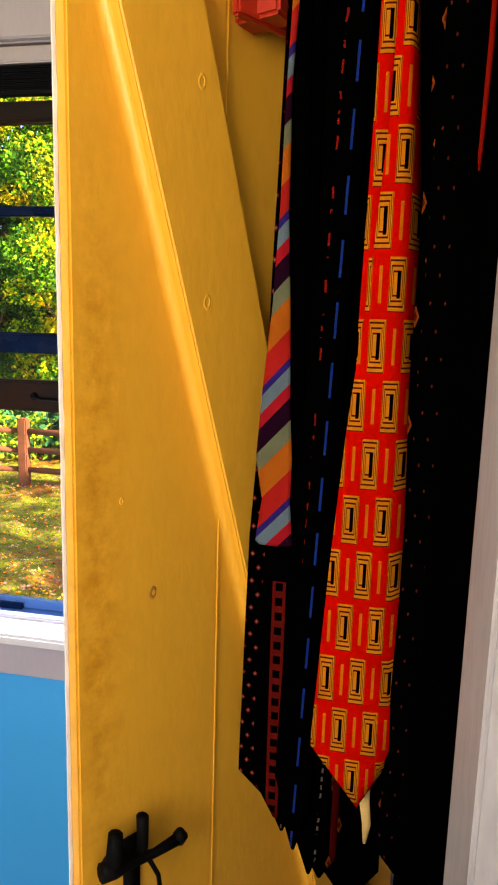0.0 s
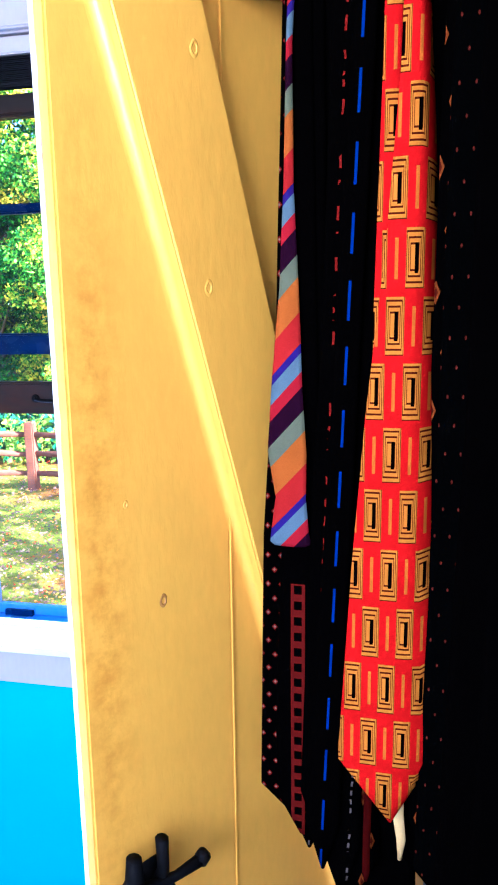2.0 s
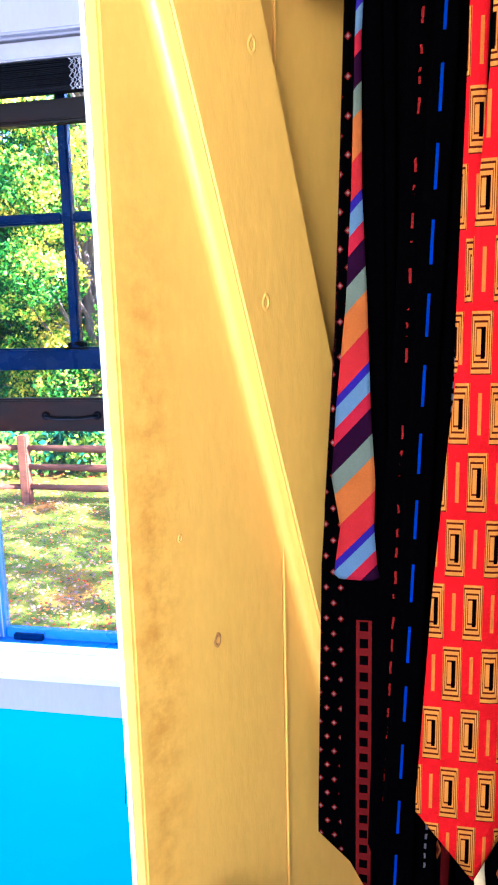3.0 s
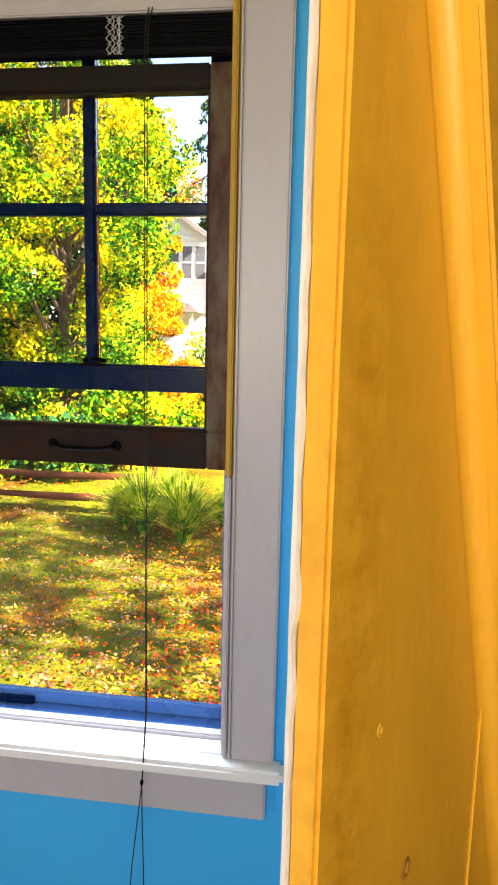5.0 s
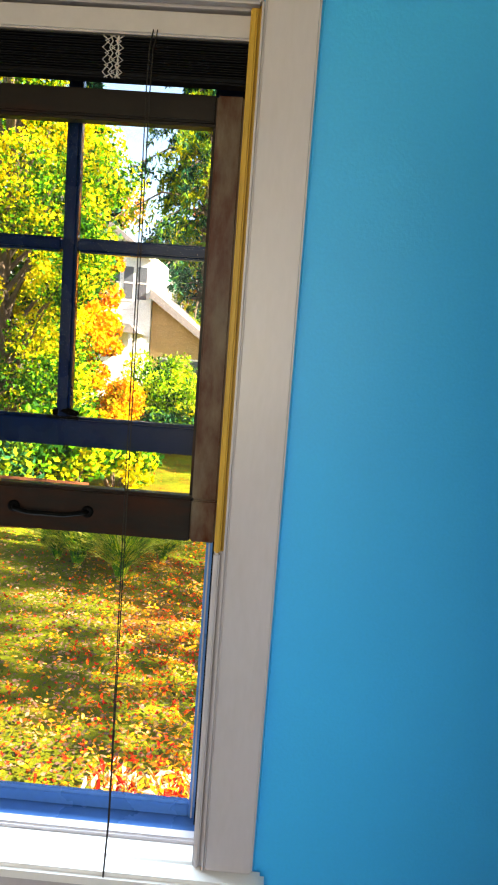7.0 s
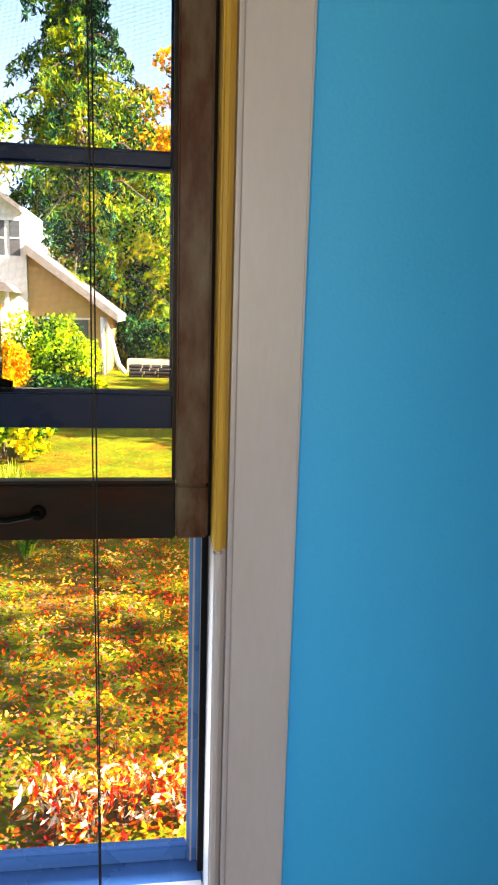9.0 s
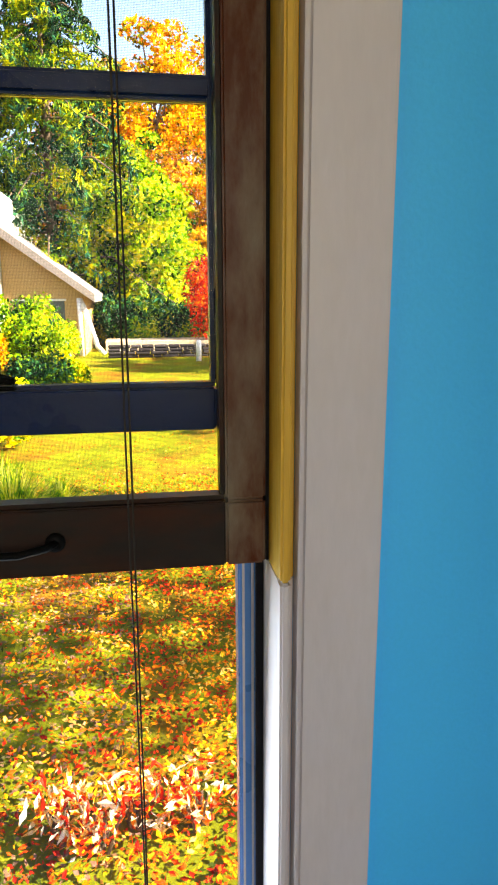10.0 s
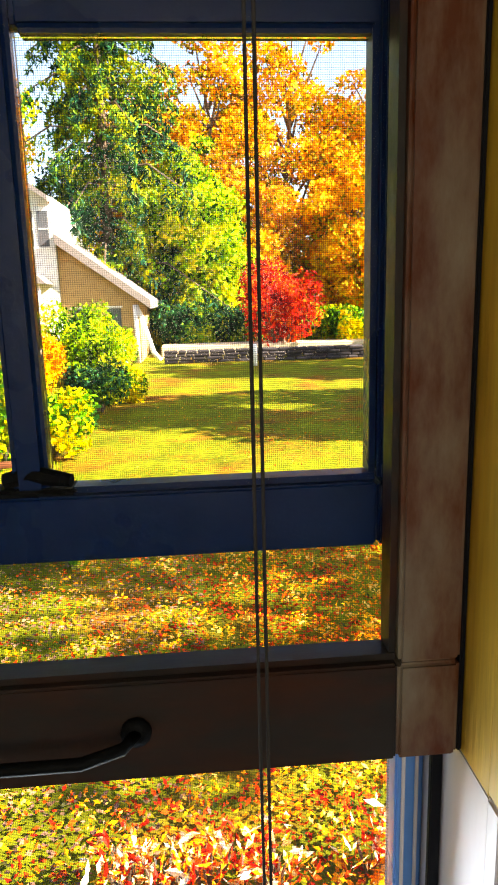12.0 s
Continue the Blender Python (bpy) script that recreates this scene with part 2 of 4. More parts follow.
def thing(name, m, label, category, group="", kind=""):
    e = new(name)
    e.empty_display_size = 0.05
    e.matrix_world = m
    return tagged(e, label, category, group, kind)


def tube_bm(bm, pts, radius, sides=8):
    """Adds a round bar swept along points."""
    rings = []
    for i, p in enumerate(pts):
        p = Vector(p)
        a, b = Vector(pts[max(0, i - 1)]), Vector(pts[min(len(pts) - 1, i + 1)])
        d = (b - a).normalized()
        s = d.cross(Vector((0.31, 0.9, 0.17))).normalized()
        u = s.cross(d)
        r = radius[i] if isinstance(radius, (list, tuple)) else radius
        rings.append([bm.verts.new(p + (s * math.cos(k * math.tau / sides) + u * math.sin(k * math.tau / sides)) * r) for k in range(sides)])
    for a, b in zip(rings, rings[1:]):
        for k in range(sides):
            bm.faces.new((a[k], a[(k + 1) % sides], b[(k + 1) % sides], b[k]))
    bm.faces.new(rings[0][::-1]), bm.faces.new(rings[-1])


def tube(name, pts, radius, mat, parent=None, label="", sides=8):
    bm = bmesh.new()
    tube_bm(bm, pts, radius, sides)
    ob = obj(name, bm, mat, True)
    if parent:
        ob.parent = parent
    if label:
        ob["label"] = label
    return ob


# ---------------------------------------------------------------- the room
WX0, WX1 = -0.615, 0.005           # window opening
WZ0, WZ1 = 0.630, 2.145
WALL_Y = -0.045                    # room face of the window wall
RX = 0.613                         # room face of the closet wall
FLOOR, CEIL = -0.24, 2.45

wall_bm = bmesh.new()
for x0, x1, z0, z1 in ((-2.3, WX0 - 0.02, FLOOR, CEIL), (WX1 + 0.02, 1.5, FLOOR, CEIL),
                       (WX0 - 0.02, WX1 + 0.02, FLOOR, WZ0 - 0.03), (WX0 - 0.02, WX1 + 0.02, WZ1 + 0.02, CEIL)):
    bm_box(wall_bm, x0, x1, WALL_Y, 0.13, z0, z1)
structure(obj("wall_north", wall_bm, WALL_BLUE), "smooth blue painted plaster wall round the window", "wall")

JAMB_NEAR, JAMB_FAR = -1.235, -0.435     # closet opening along the right wall
wall_bm = bmesh.new()
for y0, y1, z0, z1 in ((-2.9, JAMB_NEAR - 0.02, FLOOR, CEIL), (JAMB_FAR + 0.02, WALL_Y - 0.001, FLOOR, CEIL), (JAMB_NEAR - 0.02, JAMB_FAR + 0.02, 2.08, CEIL)):
    bm_box(wall_bm, RX, RX + 0.115, y0, y1, z0, z1)
structure(obj("wall_east", wall_bm, EAST_WHITE), "white painted plaster wall with the closet opening", "wall")
structure(block("wall_west", -2.42, -2.3, -2.9, 0.13, FLOOR, CEIL, WALL_WHITE, bevel=0), "plain pale plaster wall closing the room", "wall")
wall_bm = bmesh.new()
for x0, x1, z0, z1 in ((-2.3, -0.75, FLOOR, CEIL), (0.35, RX, FLOOR, CEIL), (-0.75, 0.35, FLOOR, 1.2), (-0.75, 0.35, 2.3, CEIL)):
    bm_box(wall_bm, x0, x1, -2.9, -2.78, z0, z1)
structure(obj("wall_south", wall_bm, WALL_WHITE), "plain pale plaster wall with a daylight opening", "wall")
structure(block("ceiling", -2.42, 1.5, -2.9, 0.13, CEIL, CEIL + 0.1, WALL_WHITE, bevel=0), "plain white plaster ceiling", "ceiling")
# The floor stays out of view; its cool grey is picked to bounce bluish light.
room_floor = structure(block("floor", -2.42, 1.5, -2.9, 0.13, FLOOR - 0.12, FLOOR - 0.018, FLOORWOOD, bevel=0), "unseen board floor coloured blue-grey for cool bounce", "floor")
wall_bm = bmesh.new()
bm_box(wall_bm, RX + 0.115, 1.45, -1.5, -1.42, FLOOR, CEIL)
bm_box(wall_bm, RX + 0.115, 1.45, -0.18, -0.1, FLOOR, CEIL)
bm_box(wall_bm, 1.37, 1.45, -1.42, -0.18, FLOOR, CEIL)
structure(obj("wall_closet", wall_bm, CLOSET), "closet walls behind the door, coloured dark as unlit", "wall")

# closet casing and jambs
casing = thing("trim", pose(0, 0, 0), "mottled white door casing of the closet opening, greyed for shade", "door trim", kind="structure")
block("side_casing", RX - 0.018, RX, JAMB_NEAR - 0.105, JAMB_NEAR - 0.015, FLOOR, 2.17, CLOSET_TRIM, casing, 0.003, seg=3)
block("side_casing", RX - 0.018, RX, JAMB_FAR + 0.015, JAMB_FAR + 0.105, FLOOR, 2.17, CLOSET_TRIM, casing, 0.003, seg=3)
block("head_casing", RX - 0.018, RX, JAMB_NEAR - 0.014, JAMB_FAR + 0.014, 2.075, 2.17, CLOSET_TRIM, casing, 0.003, seg=3)
block("jamb", RX - 0.012, RX + 0.115, JAMB_NEAR - 0.0145, JAMB_NEAR + 0.0, FLOOR, 2.07, CLOSET_TRIM, casing, 0.002)
block("jamb", RX - 0.012, RX + 0.115, JAMB_FAR, JAMB_FAR + 0.0145, FLOOR, 2.07, CLOSET_TRIM, casing, 0.002)

# ---------------------------------------------------------------- window
window = thing("window_1", pose(0, 0, 0), "white painted double-hung window with its lower sash raised", "window", kind="structure")
CF = -0.066                         # front of the casing
bm = bmesh.new()
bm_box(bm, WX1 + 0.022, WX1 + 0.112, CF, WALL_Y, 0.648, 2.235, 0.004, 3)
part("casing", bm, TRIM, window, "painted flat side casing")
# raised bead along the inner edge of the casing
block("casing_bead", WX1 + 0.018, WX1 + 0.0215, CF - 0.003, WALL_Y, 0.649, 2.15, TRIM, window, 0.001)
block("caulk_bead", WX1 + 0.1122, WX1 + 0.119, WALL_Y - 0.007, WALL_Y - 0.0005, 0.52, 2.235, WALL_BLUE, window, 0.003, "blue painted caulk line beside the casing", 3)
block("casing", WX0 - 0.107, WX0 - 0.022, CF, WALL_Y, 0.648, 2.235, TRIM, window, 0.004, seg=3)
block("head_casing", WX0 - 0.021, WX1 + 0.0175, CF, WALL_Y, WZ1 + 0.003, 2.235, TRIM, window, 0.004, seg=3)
# jambs with the stop in front of the sash
for s, e in ((1, WX1), (-1, WX0)):
    x0, x1 = sorted((e, e + s * 0.018))
    block("jamb", x0, x1, -0.0445, 0.13, WZ0, 1.2495, TRIM, window, 0.001)
    # Above the sash bottom the right side takes the shade-tinted ochre.
    block("jamb", x0, x1, -0.0445, 0.13, 1.25, WZ1 + 0.02, JAMB if s > 0 else TRIM, window, 0.001, "upper jamb coloured ochre for the shade of the sash" if s > 0 else "")
    x0, x1 = sorted((e - s * 0.012, e - s * 0.0004))
    x0, x1 = x0 + 0.0122 * (s > 0), x1 + 0.0122 * (s > 0)
    block("stop", x0, x1, -0.062, -0.03, 0.649, 1.2495, TRIM, window, 0.003, "narrow painted stop moulding", 3)
    block("stop", x0, x1, -0.062, -0.03, 1.25, WZ1 - 0.002, JAMB if s > 0 else TRIM, window, 0.003, "upper stop moulding, ochre for shade on the right", 3)
    # outer track that carries the screen
    x0, x1 = sorted((e - s * 0.026, e - s * 0.0005))
    block("screen_track", x0, x1, 0.083, 0.112, WZ0 + 0.012, WZ1, SCREEN_FRAME, window, 0.002, "pale blue metal screen track")
    x0, x1 = sorted((e - s * 0.010, e - s * 0.0005))
    # Bead is coloured black to stand for the shaded slot of the track.
    block("parting_bead", x0, x1, 0.0385, 0.0455, WZ0 + 0.03, WZ1, BLIND, window, 0.001, "parting bead blackened for the dark slot of the track")
    for k in (0.006, 0.018):
        x0, x1 = sorted((e - s * k, e - s * (k + 0.003)))
        block("track_ridge", x0, x1, 0.079, 0.0828, WZ0 + 0.014, WZ1, HEADRAIL, window, 0.001)
block("head_jamb", WX0 + 0.0005, WX1 - 0.0005, -0.0445, 0.13, WZ1, WZ1 + 0.02, TRIM, window, 0.001)
# sill, screen rail, stool and apron
block("outer_sill", WX0 + 0.0005, WX1 - 0.0005, 0.031, 0.13, WZ0 - 0.02, WZ0 + 0.012, SCREEN_FRAME, window, 0.003, "pale blue painted outer sill")
block("sill_lip", WX0 + 0.0005, WX1 - 0.0005, 0.0, 0.028, WZ0 - 0.02, WZ0 + 0.028, TRIM, window, 0.004, seg=3)
block("screen_rail", WX0 + 0.027, WX1 - 0.027, 0.086, 0.108, WZ0 + 0.013, WZ0 + 0.040, SCREEN_FRAME, window, 0.002, "pale blue screen bottom rail")
# Whiter paint than the trim carries the skylight lying on the stool.
block("stool", WX0 - 0.135, WX1 + 0.135, -0.098, WALL_Y - 0.001, 0.617, 0.6475, CASING_WHITE, window, 0.008, "painted window stool with a rounded nose, whitened for skylight", 4)
block("stool_inner", WX0 + 0.001, WX1 - 0.001, WALL_Y, -0.0005, 0.617, 0.6475, CASING_WHITE, window, 0.001)
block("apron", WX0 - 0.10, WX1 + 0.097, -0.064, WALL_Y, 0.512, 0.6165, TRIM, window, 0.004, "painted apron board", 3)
block("latch_strip", -0.56, -0.472, 0.072, 0.085, WZ0 + 0.0125, WZ0 + 0.030, MUNTIN, window, 0.002, "dark blue latch strip")


def sash(name, x0, x1, y0, y1, z0, z1, stile, bottom, top, mat, stile_mat, label):
    """A sash: its rails and glazing bead, with the two stiles as pieces of it."""
    gb = bmesh.new()
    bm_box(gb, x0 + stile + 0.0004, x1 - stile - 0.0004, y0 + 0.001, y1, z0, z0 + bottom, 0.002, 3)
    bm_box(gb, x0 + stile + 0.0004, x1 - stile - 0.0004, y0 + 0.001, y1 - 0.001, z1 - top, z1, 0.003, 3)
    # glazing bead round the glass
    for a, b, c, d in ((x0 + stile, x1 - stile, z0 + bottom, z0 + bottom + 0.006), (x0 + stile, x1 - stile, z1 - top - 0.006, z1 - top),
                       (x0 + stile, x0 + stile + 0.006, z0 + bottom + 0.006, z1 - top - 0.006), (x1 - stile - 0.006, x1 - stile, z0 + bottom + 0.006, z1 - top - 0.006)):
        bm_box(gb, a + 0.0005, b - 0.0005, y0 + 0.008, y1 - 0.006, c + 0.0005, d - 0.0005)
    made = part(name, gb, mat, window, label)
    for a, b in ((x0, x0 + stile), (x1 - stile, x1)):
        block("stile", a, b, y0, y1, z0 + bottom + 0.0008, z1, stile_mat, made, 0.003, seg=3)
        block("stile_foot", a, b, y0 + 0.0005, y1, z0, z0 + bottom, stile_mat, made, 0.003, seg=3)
    return made


lower = sash("lower_sash", WX0 + 0.006, 0.0, 0.0, 0.036, 1.25, 2.03, 0.046, 0.078, 0.045, RAIL, SASH, "raised lower sash, its bottom rail coloured dark as backlit")
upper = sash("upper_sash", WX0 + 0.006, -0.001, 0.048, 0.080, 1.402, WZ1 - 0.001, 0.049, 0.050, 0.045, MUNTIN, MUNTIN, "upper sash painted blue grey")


def pane(x0, x1, y, z0, z1, parent, mat=GLASS, name="pane"):
    p = block(name, x0, x1, y - 0.0012, y + 0.0012, z0, z1, mat, parent, 0)
    p.visible_shadow = False
    return p


# Black strip added in the gap beside the stile to show its darkness.
block("gap_shade_strip", 0.0006, 0.0044, 0.003, 0.033, 1.252, 2.03, BLIND, window, 0.001, "black strip standing for the dark gap beside the sash")
pane(WX0 + 0.056, -0.050, 0.02, 1.331, 1.982, lower)
UX0, UX1, MX, MZ = WX0 + 0.055, -0.050, -0.306, 1.774
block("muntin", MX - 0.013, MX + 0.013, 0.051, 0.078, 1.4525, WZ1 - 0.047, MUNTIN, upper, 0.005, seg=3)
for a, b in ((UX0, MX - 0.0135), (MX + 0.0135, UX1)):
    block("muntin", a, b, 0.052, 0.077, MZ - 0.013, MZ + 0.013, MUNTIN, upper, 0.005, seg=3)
    pane(a, b, 0.064, 1.453, MZ - 0.0135, upper)
    pane(a, b, 0.064, MZ + 0.0135, WZ1 - 0.047, upper)
# sash lock on the meeting rail
b = bmesh.new()
bm_box(b, MX - 0.032, MX + 0.032, 0.049, 0.075, 1.4525, 1.458, 0.002)
tube_bm(b, [(MX - 0.02, 0.06, 1.463), (MX, 0.058, 1.468), (MX + 0.03, 0.05, 1.464)], [0.006, 0.008, 0.005])
part("sash_lock", b, IRON, upper, "black iron sash lock")
# handle pull on the bottom rail
PX0, PX1, PZ = -0.373, -0.236, 1.291
b = bmesh.new()
tube_bm(b, [(PX0, -0.004, PZ), (PX0 + 0.008, -0.02, PZ), (PX0 + 0.035, -0.028, PZ - 0.003), (PX1 - 0.035, -0.028, PZ - 0.003), (PX1 - 0.008, -0.02, PZ), (PX1, -0.004, PZ)], 0.0045)
for px in (PX0, PX1):
    tube_bm(b, [(px, 0.0, PZ), (px, -0.004, PZ), (px, -0.006, PZ)], [0.011, 0.011, 0.006], 12)
part("sash_pull", b, IRON, lower, "black iron handle screwed to the rail", True)
# insect screen outside
scr = block("insect_screen", WX0 + 0.0275, WX1 - 0.0275, 0.0965, 0.0967, WZ0 + 0.0405, WZ1 - 0.002, SCREEN, window, 0, "fine dark woven insect screen")
scr.visible_shadow = False

# ---------------------------------------------------------------- blind
blind = thing("window_blind", pose(0, 0, 0), "dark slatted blind pulled up into a stack under its headrail", "blind")
block("headrail", WX0 + 0.006, WX1 + 0.006, -0.042, -0.006, 2.102, 2.140, HEADRAIL, blind, 0.003, "pale grey metal headrail", 3)
for i in range(14):
    z = 2.0445 + i * 0.0040
    b = bmesh.new()
    dy = random.uniform(-0.0015, 0.0015)
    bm_box(b, WX0 + 0.010, WX1 - 0.002 + random.uniform(-0.003, 0.002), -0.037 + dy, -0.011 + dy, z, z + 0.0024, 0.0006, 1)
    part("slat", b, BLIND, blind)
block("bottom_rail", WX0 + 0.009, WX1 - 0.001, -0.038, -0.010, 2.0335, 2.0435, BLIND, blind, 0.003)
# bundle of ladder cord hanging in loops in front of the stack
for k in range(7):
    x = -0.222 + random.uniform(-0.016, 0.016)
    pts = [(x + 0.008 * math.sin(3.1 * j + k), -0.0405 - 0.002 * (j % 2), 2.098 - j * 0.0095) for j in range(8)]
    tube("ladder_cord", pts, 0.0011, HEADRAIL, blind, "loose pale cord loops", 5)
CX, CY = -0.153, -0.072
pts_a = [(CX, -0.041, 2.11), (CX, CY + 0.008, 2.07)] + [(CX + 0.0006 * math.sin(j), CY, 2.0 - j * 0.14) for j in range(11)]
tube("lift_cord", pts_a[:-1] + [(CX, CY - 0.03, 0.60)], 0.0011, CORD, blind, "thin lift cord", 6)
tube("lift_cord", [(CX + 0.007, -0.041, 2.11), (CX + 0.006, CY + 0.007, 2.07)] + [(CX + 0.006 - 0.0004 * j, CY - 0.001, 2.0 - j * 0.14) for j in range(10)] + [(CX + 0.001, CY - 0.03, 0.60)], 0.0011, CORD, blind, "thin lift cord", 6)
tube("cord_connector", [(CX, CY - 0.03, 0.606), (CX, CY - 0.03, 0.600), (CX, CY - 0.03, 0.592)], [0.0025, 0.0045, 0.002], IRON, blind)
for dx, zb in ((-0.030, 0.30), (0.004, 0.26)):
    tube("cord_tail", [(CX, CY - 0.03, 0.594), (CX + dx * 0.35, CY - 0.032, 0.5), (CX + dx * 0.75, CY - 0.03, 0.4), (CX + dx, CY - 0.03, zb)], 0.0012, CORD, blind)

# ---------------------------------------------------------------- closet door
# door space: x from the free edge to the hinge, y into the planks (face at 0), z up
DOOR = Matrix.Translation((0.218, -1.023, 0)) @ Matrix.Rotation(radians(55), 4, "Z")
door = thing("door_1", DOOR, "cream painted plank door with a diagonal brace, standing ajar", "door", kind="structure")
DZ0, DZ1, DT = FLOOR + 0.012, 2.06, 0.021
plank_x = (0.002, 0.2095, 0.447, 0.688)
for i, (a, b) in enumerate(zip(plank_x, plank_x[1:])):
    bm = bmesh.new()
    bm_box(bm, a, b - 0.0012, 0, DT - 0.0012, DZ0, DZ1, 0.0025, 2)
    part("plank", bm, DOOR_PAINT, door)
# outer skin that shows as a chipped white line along the free edge
bm = bmesh.new()
bm_box(bm, 0.001, 0.688, DT - 0.001, DT + 0.0012, DZ0, DZ1, 0.0008, 1)
part("outer_face", bm, CASING_WHITE, door, "white painted outer face")
bm = bmesh.new()
n_seg, rows = 320, []
for k in range(n_seg + 1):
    z = DZ0 + (DZ1 - DZ0) * k / n_seg
    w = 0.0022 + 0.0013 * noise.noise((0, 0, z * 9)) + 0.0026 * noise.noise((3, 0, z * 34))
    p = -0.0012 + 0.0006 * noise.noise((0, 5, z * 30))
    rows.append([bm.verts.new(c) for c in ((0.0009, DT + 0.0010, z), (p, DT + 0.0006, z), (p, DT - w, z), (0.0019, DT - w - 0.0006, z))])
for a, b in zip(rows, rows[1:]):
    for k in range(3):
        bm.faces.new((a[k], a[k + 1], b[k + 1], b[k]))
part("chipped_edge", bm, DOOR_EDGE, door, "flaking white paint along the free edge")


def slanted(bm, quad, y0, y1, bevel):
    f = [bm.verts.new((x, y0, z)) for x, z in quad]
    g = [bm.verts.new((x, y1, z)) for x, z in quad]
    bm.faces.new(f), bm.faces.new(g[::-1])
    for k in range(4):
        bm.faces.new((f[k], g[k], g[(k + 1) % 4], f[(k + 1) % 4]))
    bmesh.ops.recalc_face_normals(bm, faces=bm.faces[:])
    bmesh.ops.bevel(bm, geom=bm.edges[:], offset=bevel, segments=3, affect="EDGES")


# brace: left edge passes through x 0.047 at z 1.803 and falls 3.27 m for each metre across
def brace_x(z):
    return 0.047 + (1.803 - z) / 3.27


def brace_z(x):
    return 1.803 - (x - 0.047) * 3.27


bm = bmesh.new()
slanted(bm, [(brace_x(1.93), 1.93), (brace_x(0.42), 0.42), (brace_x(0.42) + 0.119, 0.42), (brace_x(1.93) + 0.119, 1.93)], -0.0005, -0.024, 0.0025)
part("brace", bm, DOOR_PAINT, door, "diagonal board nailed across the planks")
# Cove added beside the brace so its curve shows the bounced-light streak.
bm = bmesh.new()
bm2 = [(brace_x(1.93), 1.93), (brace_x(0.42), 0.42)]
across = Vector((bm2[1][0] - bm2[0][0], 0, bm2[1][1] - bm2[0][1])).normalized()
side = Vector((across.z, 0, -across.x))
rings = []
for x, z in bm2:
    ring = []
    for k in range(9):
        a = math.pi / 2 * k / 8
        ring.append(bm.verts.new(Vector((x, 0, z)) + side * 0.012 * (1 - math.sin(a)) + Vector((0, -0.012 * (1 - math.cos(a)) - 0.0004, 0)) + side * 0.0004))
    rings.append(ring)
for k in range(8):
    bm.faces.new((rings[0][k], rings[0][k + 1], rings[1][k + 1], rings[1][k]))
part("streak_cove", bm, DOOR_PAINT, door, "added cove that shapes the light streak along the brace", True)
for x in plank_x[1:3]:
    for z0, z1 in ((DZ0 + 0.005, brace_z(x - 0.026)), (brace_z(x - 0.125) + 0.01, 1.93)):
        bm = bmesh.new()
        bm_box(bm, x - 0.0032, x + 0.002, -0.0022, 0.001, z0, z1, 0.0015, 2)
        part("joint_bead", bm, DOOR_PAINT, door)
for z in (1.932, 0.218):
    bm = bmesh.new()
    bm_box(bm, 0.006, 0.684, -0.024, -0.0005, z, z + 0.12 if z > 1 else z + 0.2, 0.003, 3)
    part("ledge", bm, DOOR_PAINT, door)


def dimple(x, y, z, r, parent, mat=DOOR_PAINT):
    """A shallow nail hole with a raised paint rim."""
    bm = bmesh.new()
    rings = []
    for k, (q, h) in enumerate(((1.7, 0.0004), (1.2, -0.0008), (0.8, -0.0002), (0.45, 0.0035), (0.05, 0.0055))):
        rings.append([bm.verts.new((x + r * q * math.cos(a * math.tau / 14) * (0.8 + 0.2 * math.sin(a)), y + h, z + r * q * 1.5 * math.sin(a * math.tau / 14))) for a in range(14)])
    for a, b in zip(rings, rings[1:]):
        for k in range(14):
            bm.faces.new((a[k], a[(k + 1) % 14], b[(k + 1) % 14], b[k]))
    return part("nail_hole", bm, mat, parent, smooth=True)


for x, z in ((0.152, 1.757), (0.164, 1.524), (0.30, 1.18)):
    dimple(x, -0.0242, z, 0.004, door)
dimple(0.106, -0.0003, 1.179, 0.0035, door, NAIL)
dimple(0.062, -0.0003, 1.30, 0.002, door)

# black latch hook on the free side
bm = bmesh.new()
bm_box(bm, 0.062, 0.092, -0.004, 0.0, 0.74, 0.875, 0.0015, 2)
tube_bm(bm, [(0.012, -0.02, 0.865), (0.03, -0.022, 0.862), (0.06, -0.02, 0.856), (0.10, -0.024, 0.852), (0.134, -0.034, 0.862)], [0.012, 0.011, 0.008, 0.006, 0.008], 10)
tube_bm(bm, [(0.138, -0.034, 0.855), (0.138, -0.035, 0.866), (0.138, -0.034, 0.874)], [0.006, 0.011, 0.005], 10)
tube_bm(bm, [(0.082, -0.004, 0.84), (0.08, -0.022, 0.87), (0.078, -0.024, 0.913)], [0.008, 0.008, 0.009], 10)
tube_bm(bm, [(0.034, -0.004, 0.85), (0.033, -0.022, 0.875), (0.034, -0.022, 0.908)], [0.011, 0.013, 0.010], 10)
tube_bm(bm, [(0.09, -0.02, 0.85), (0.105, -0.026, 0.82), (0.114, -0.024, 0.775), (0.112, -0.015, 0.72), (0.098, -0.006, 0.70)], 0.0035, 8)
for v in bm.verts:
    v.co.x = v.co.x * 0.84 + 0.008
    v.co.z -= 0.006
part("latch", bm, IRON, door, "black iron latch with knobbed levers", True)
for z in (0.35, 1.75):
    bm = bmesh.new()
    tube_bm(bm, [(0.694, -0.004, z - 0.04), (0.694, -0.004, z + 0.04)], 0.006, 10)
    part("hinge", bm, IRON, door)

# ---------------------------------------------------------------- tie rack and ties
def rack_y(x):
    return -0.878 - 0.45 * (x - 0.4)


rack = thing("tie_rack", pose(0, 0, 0), "red-stained wooden tie rack on the closet door", "tie rack")
bm = bmesh.new()
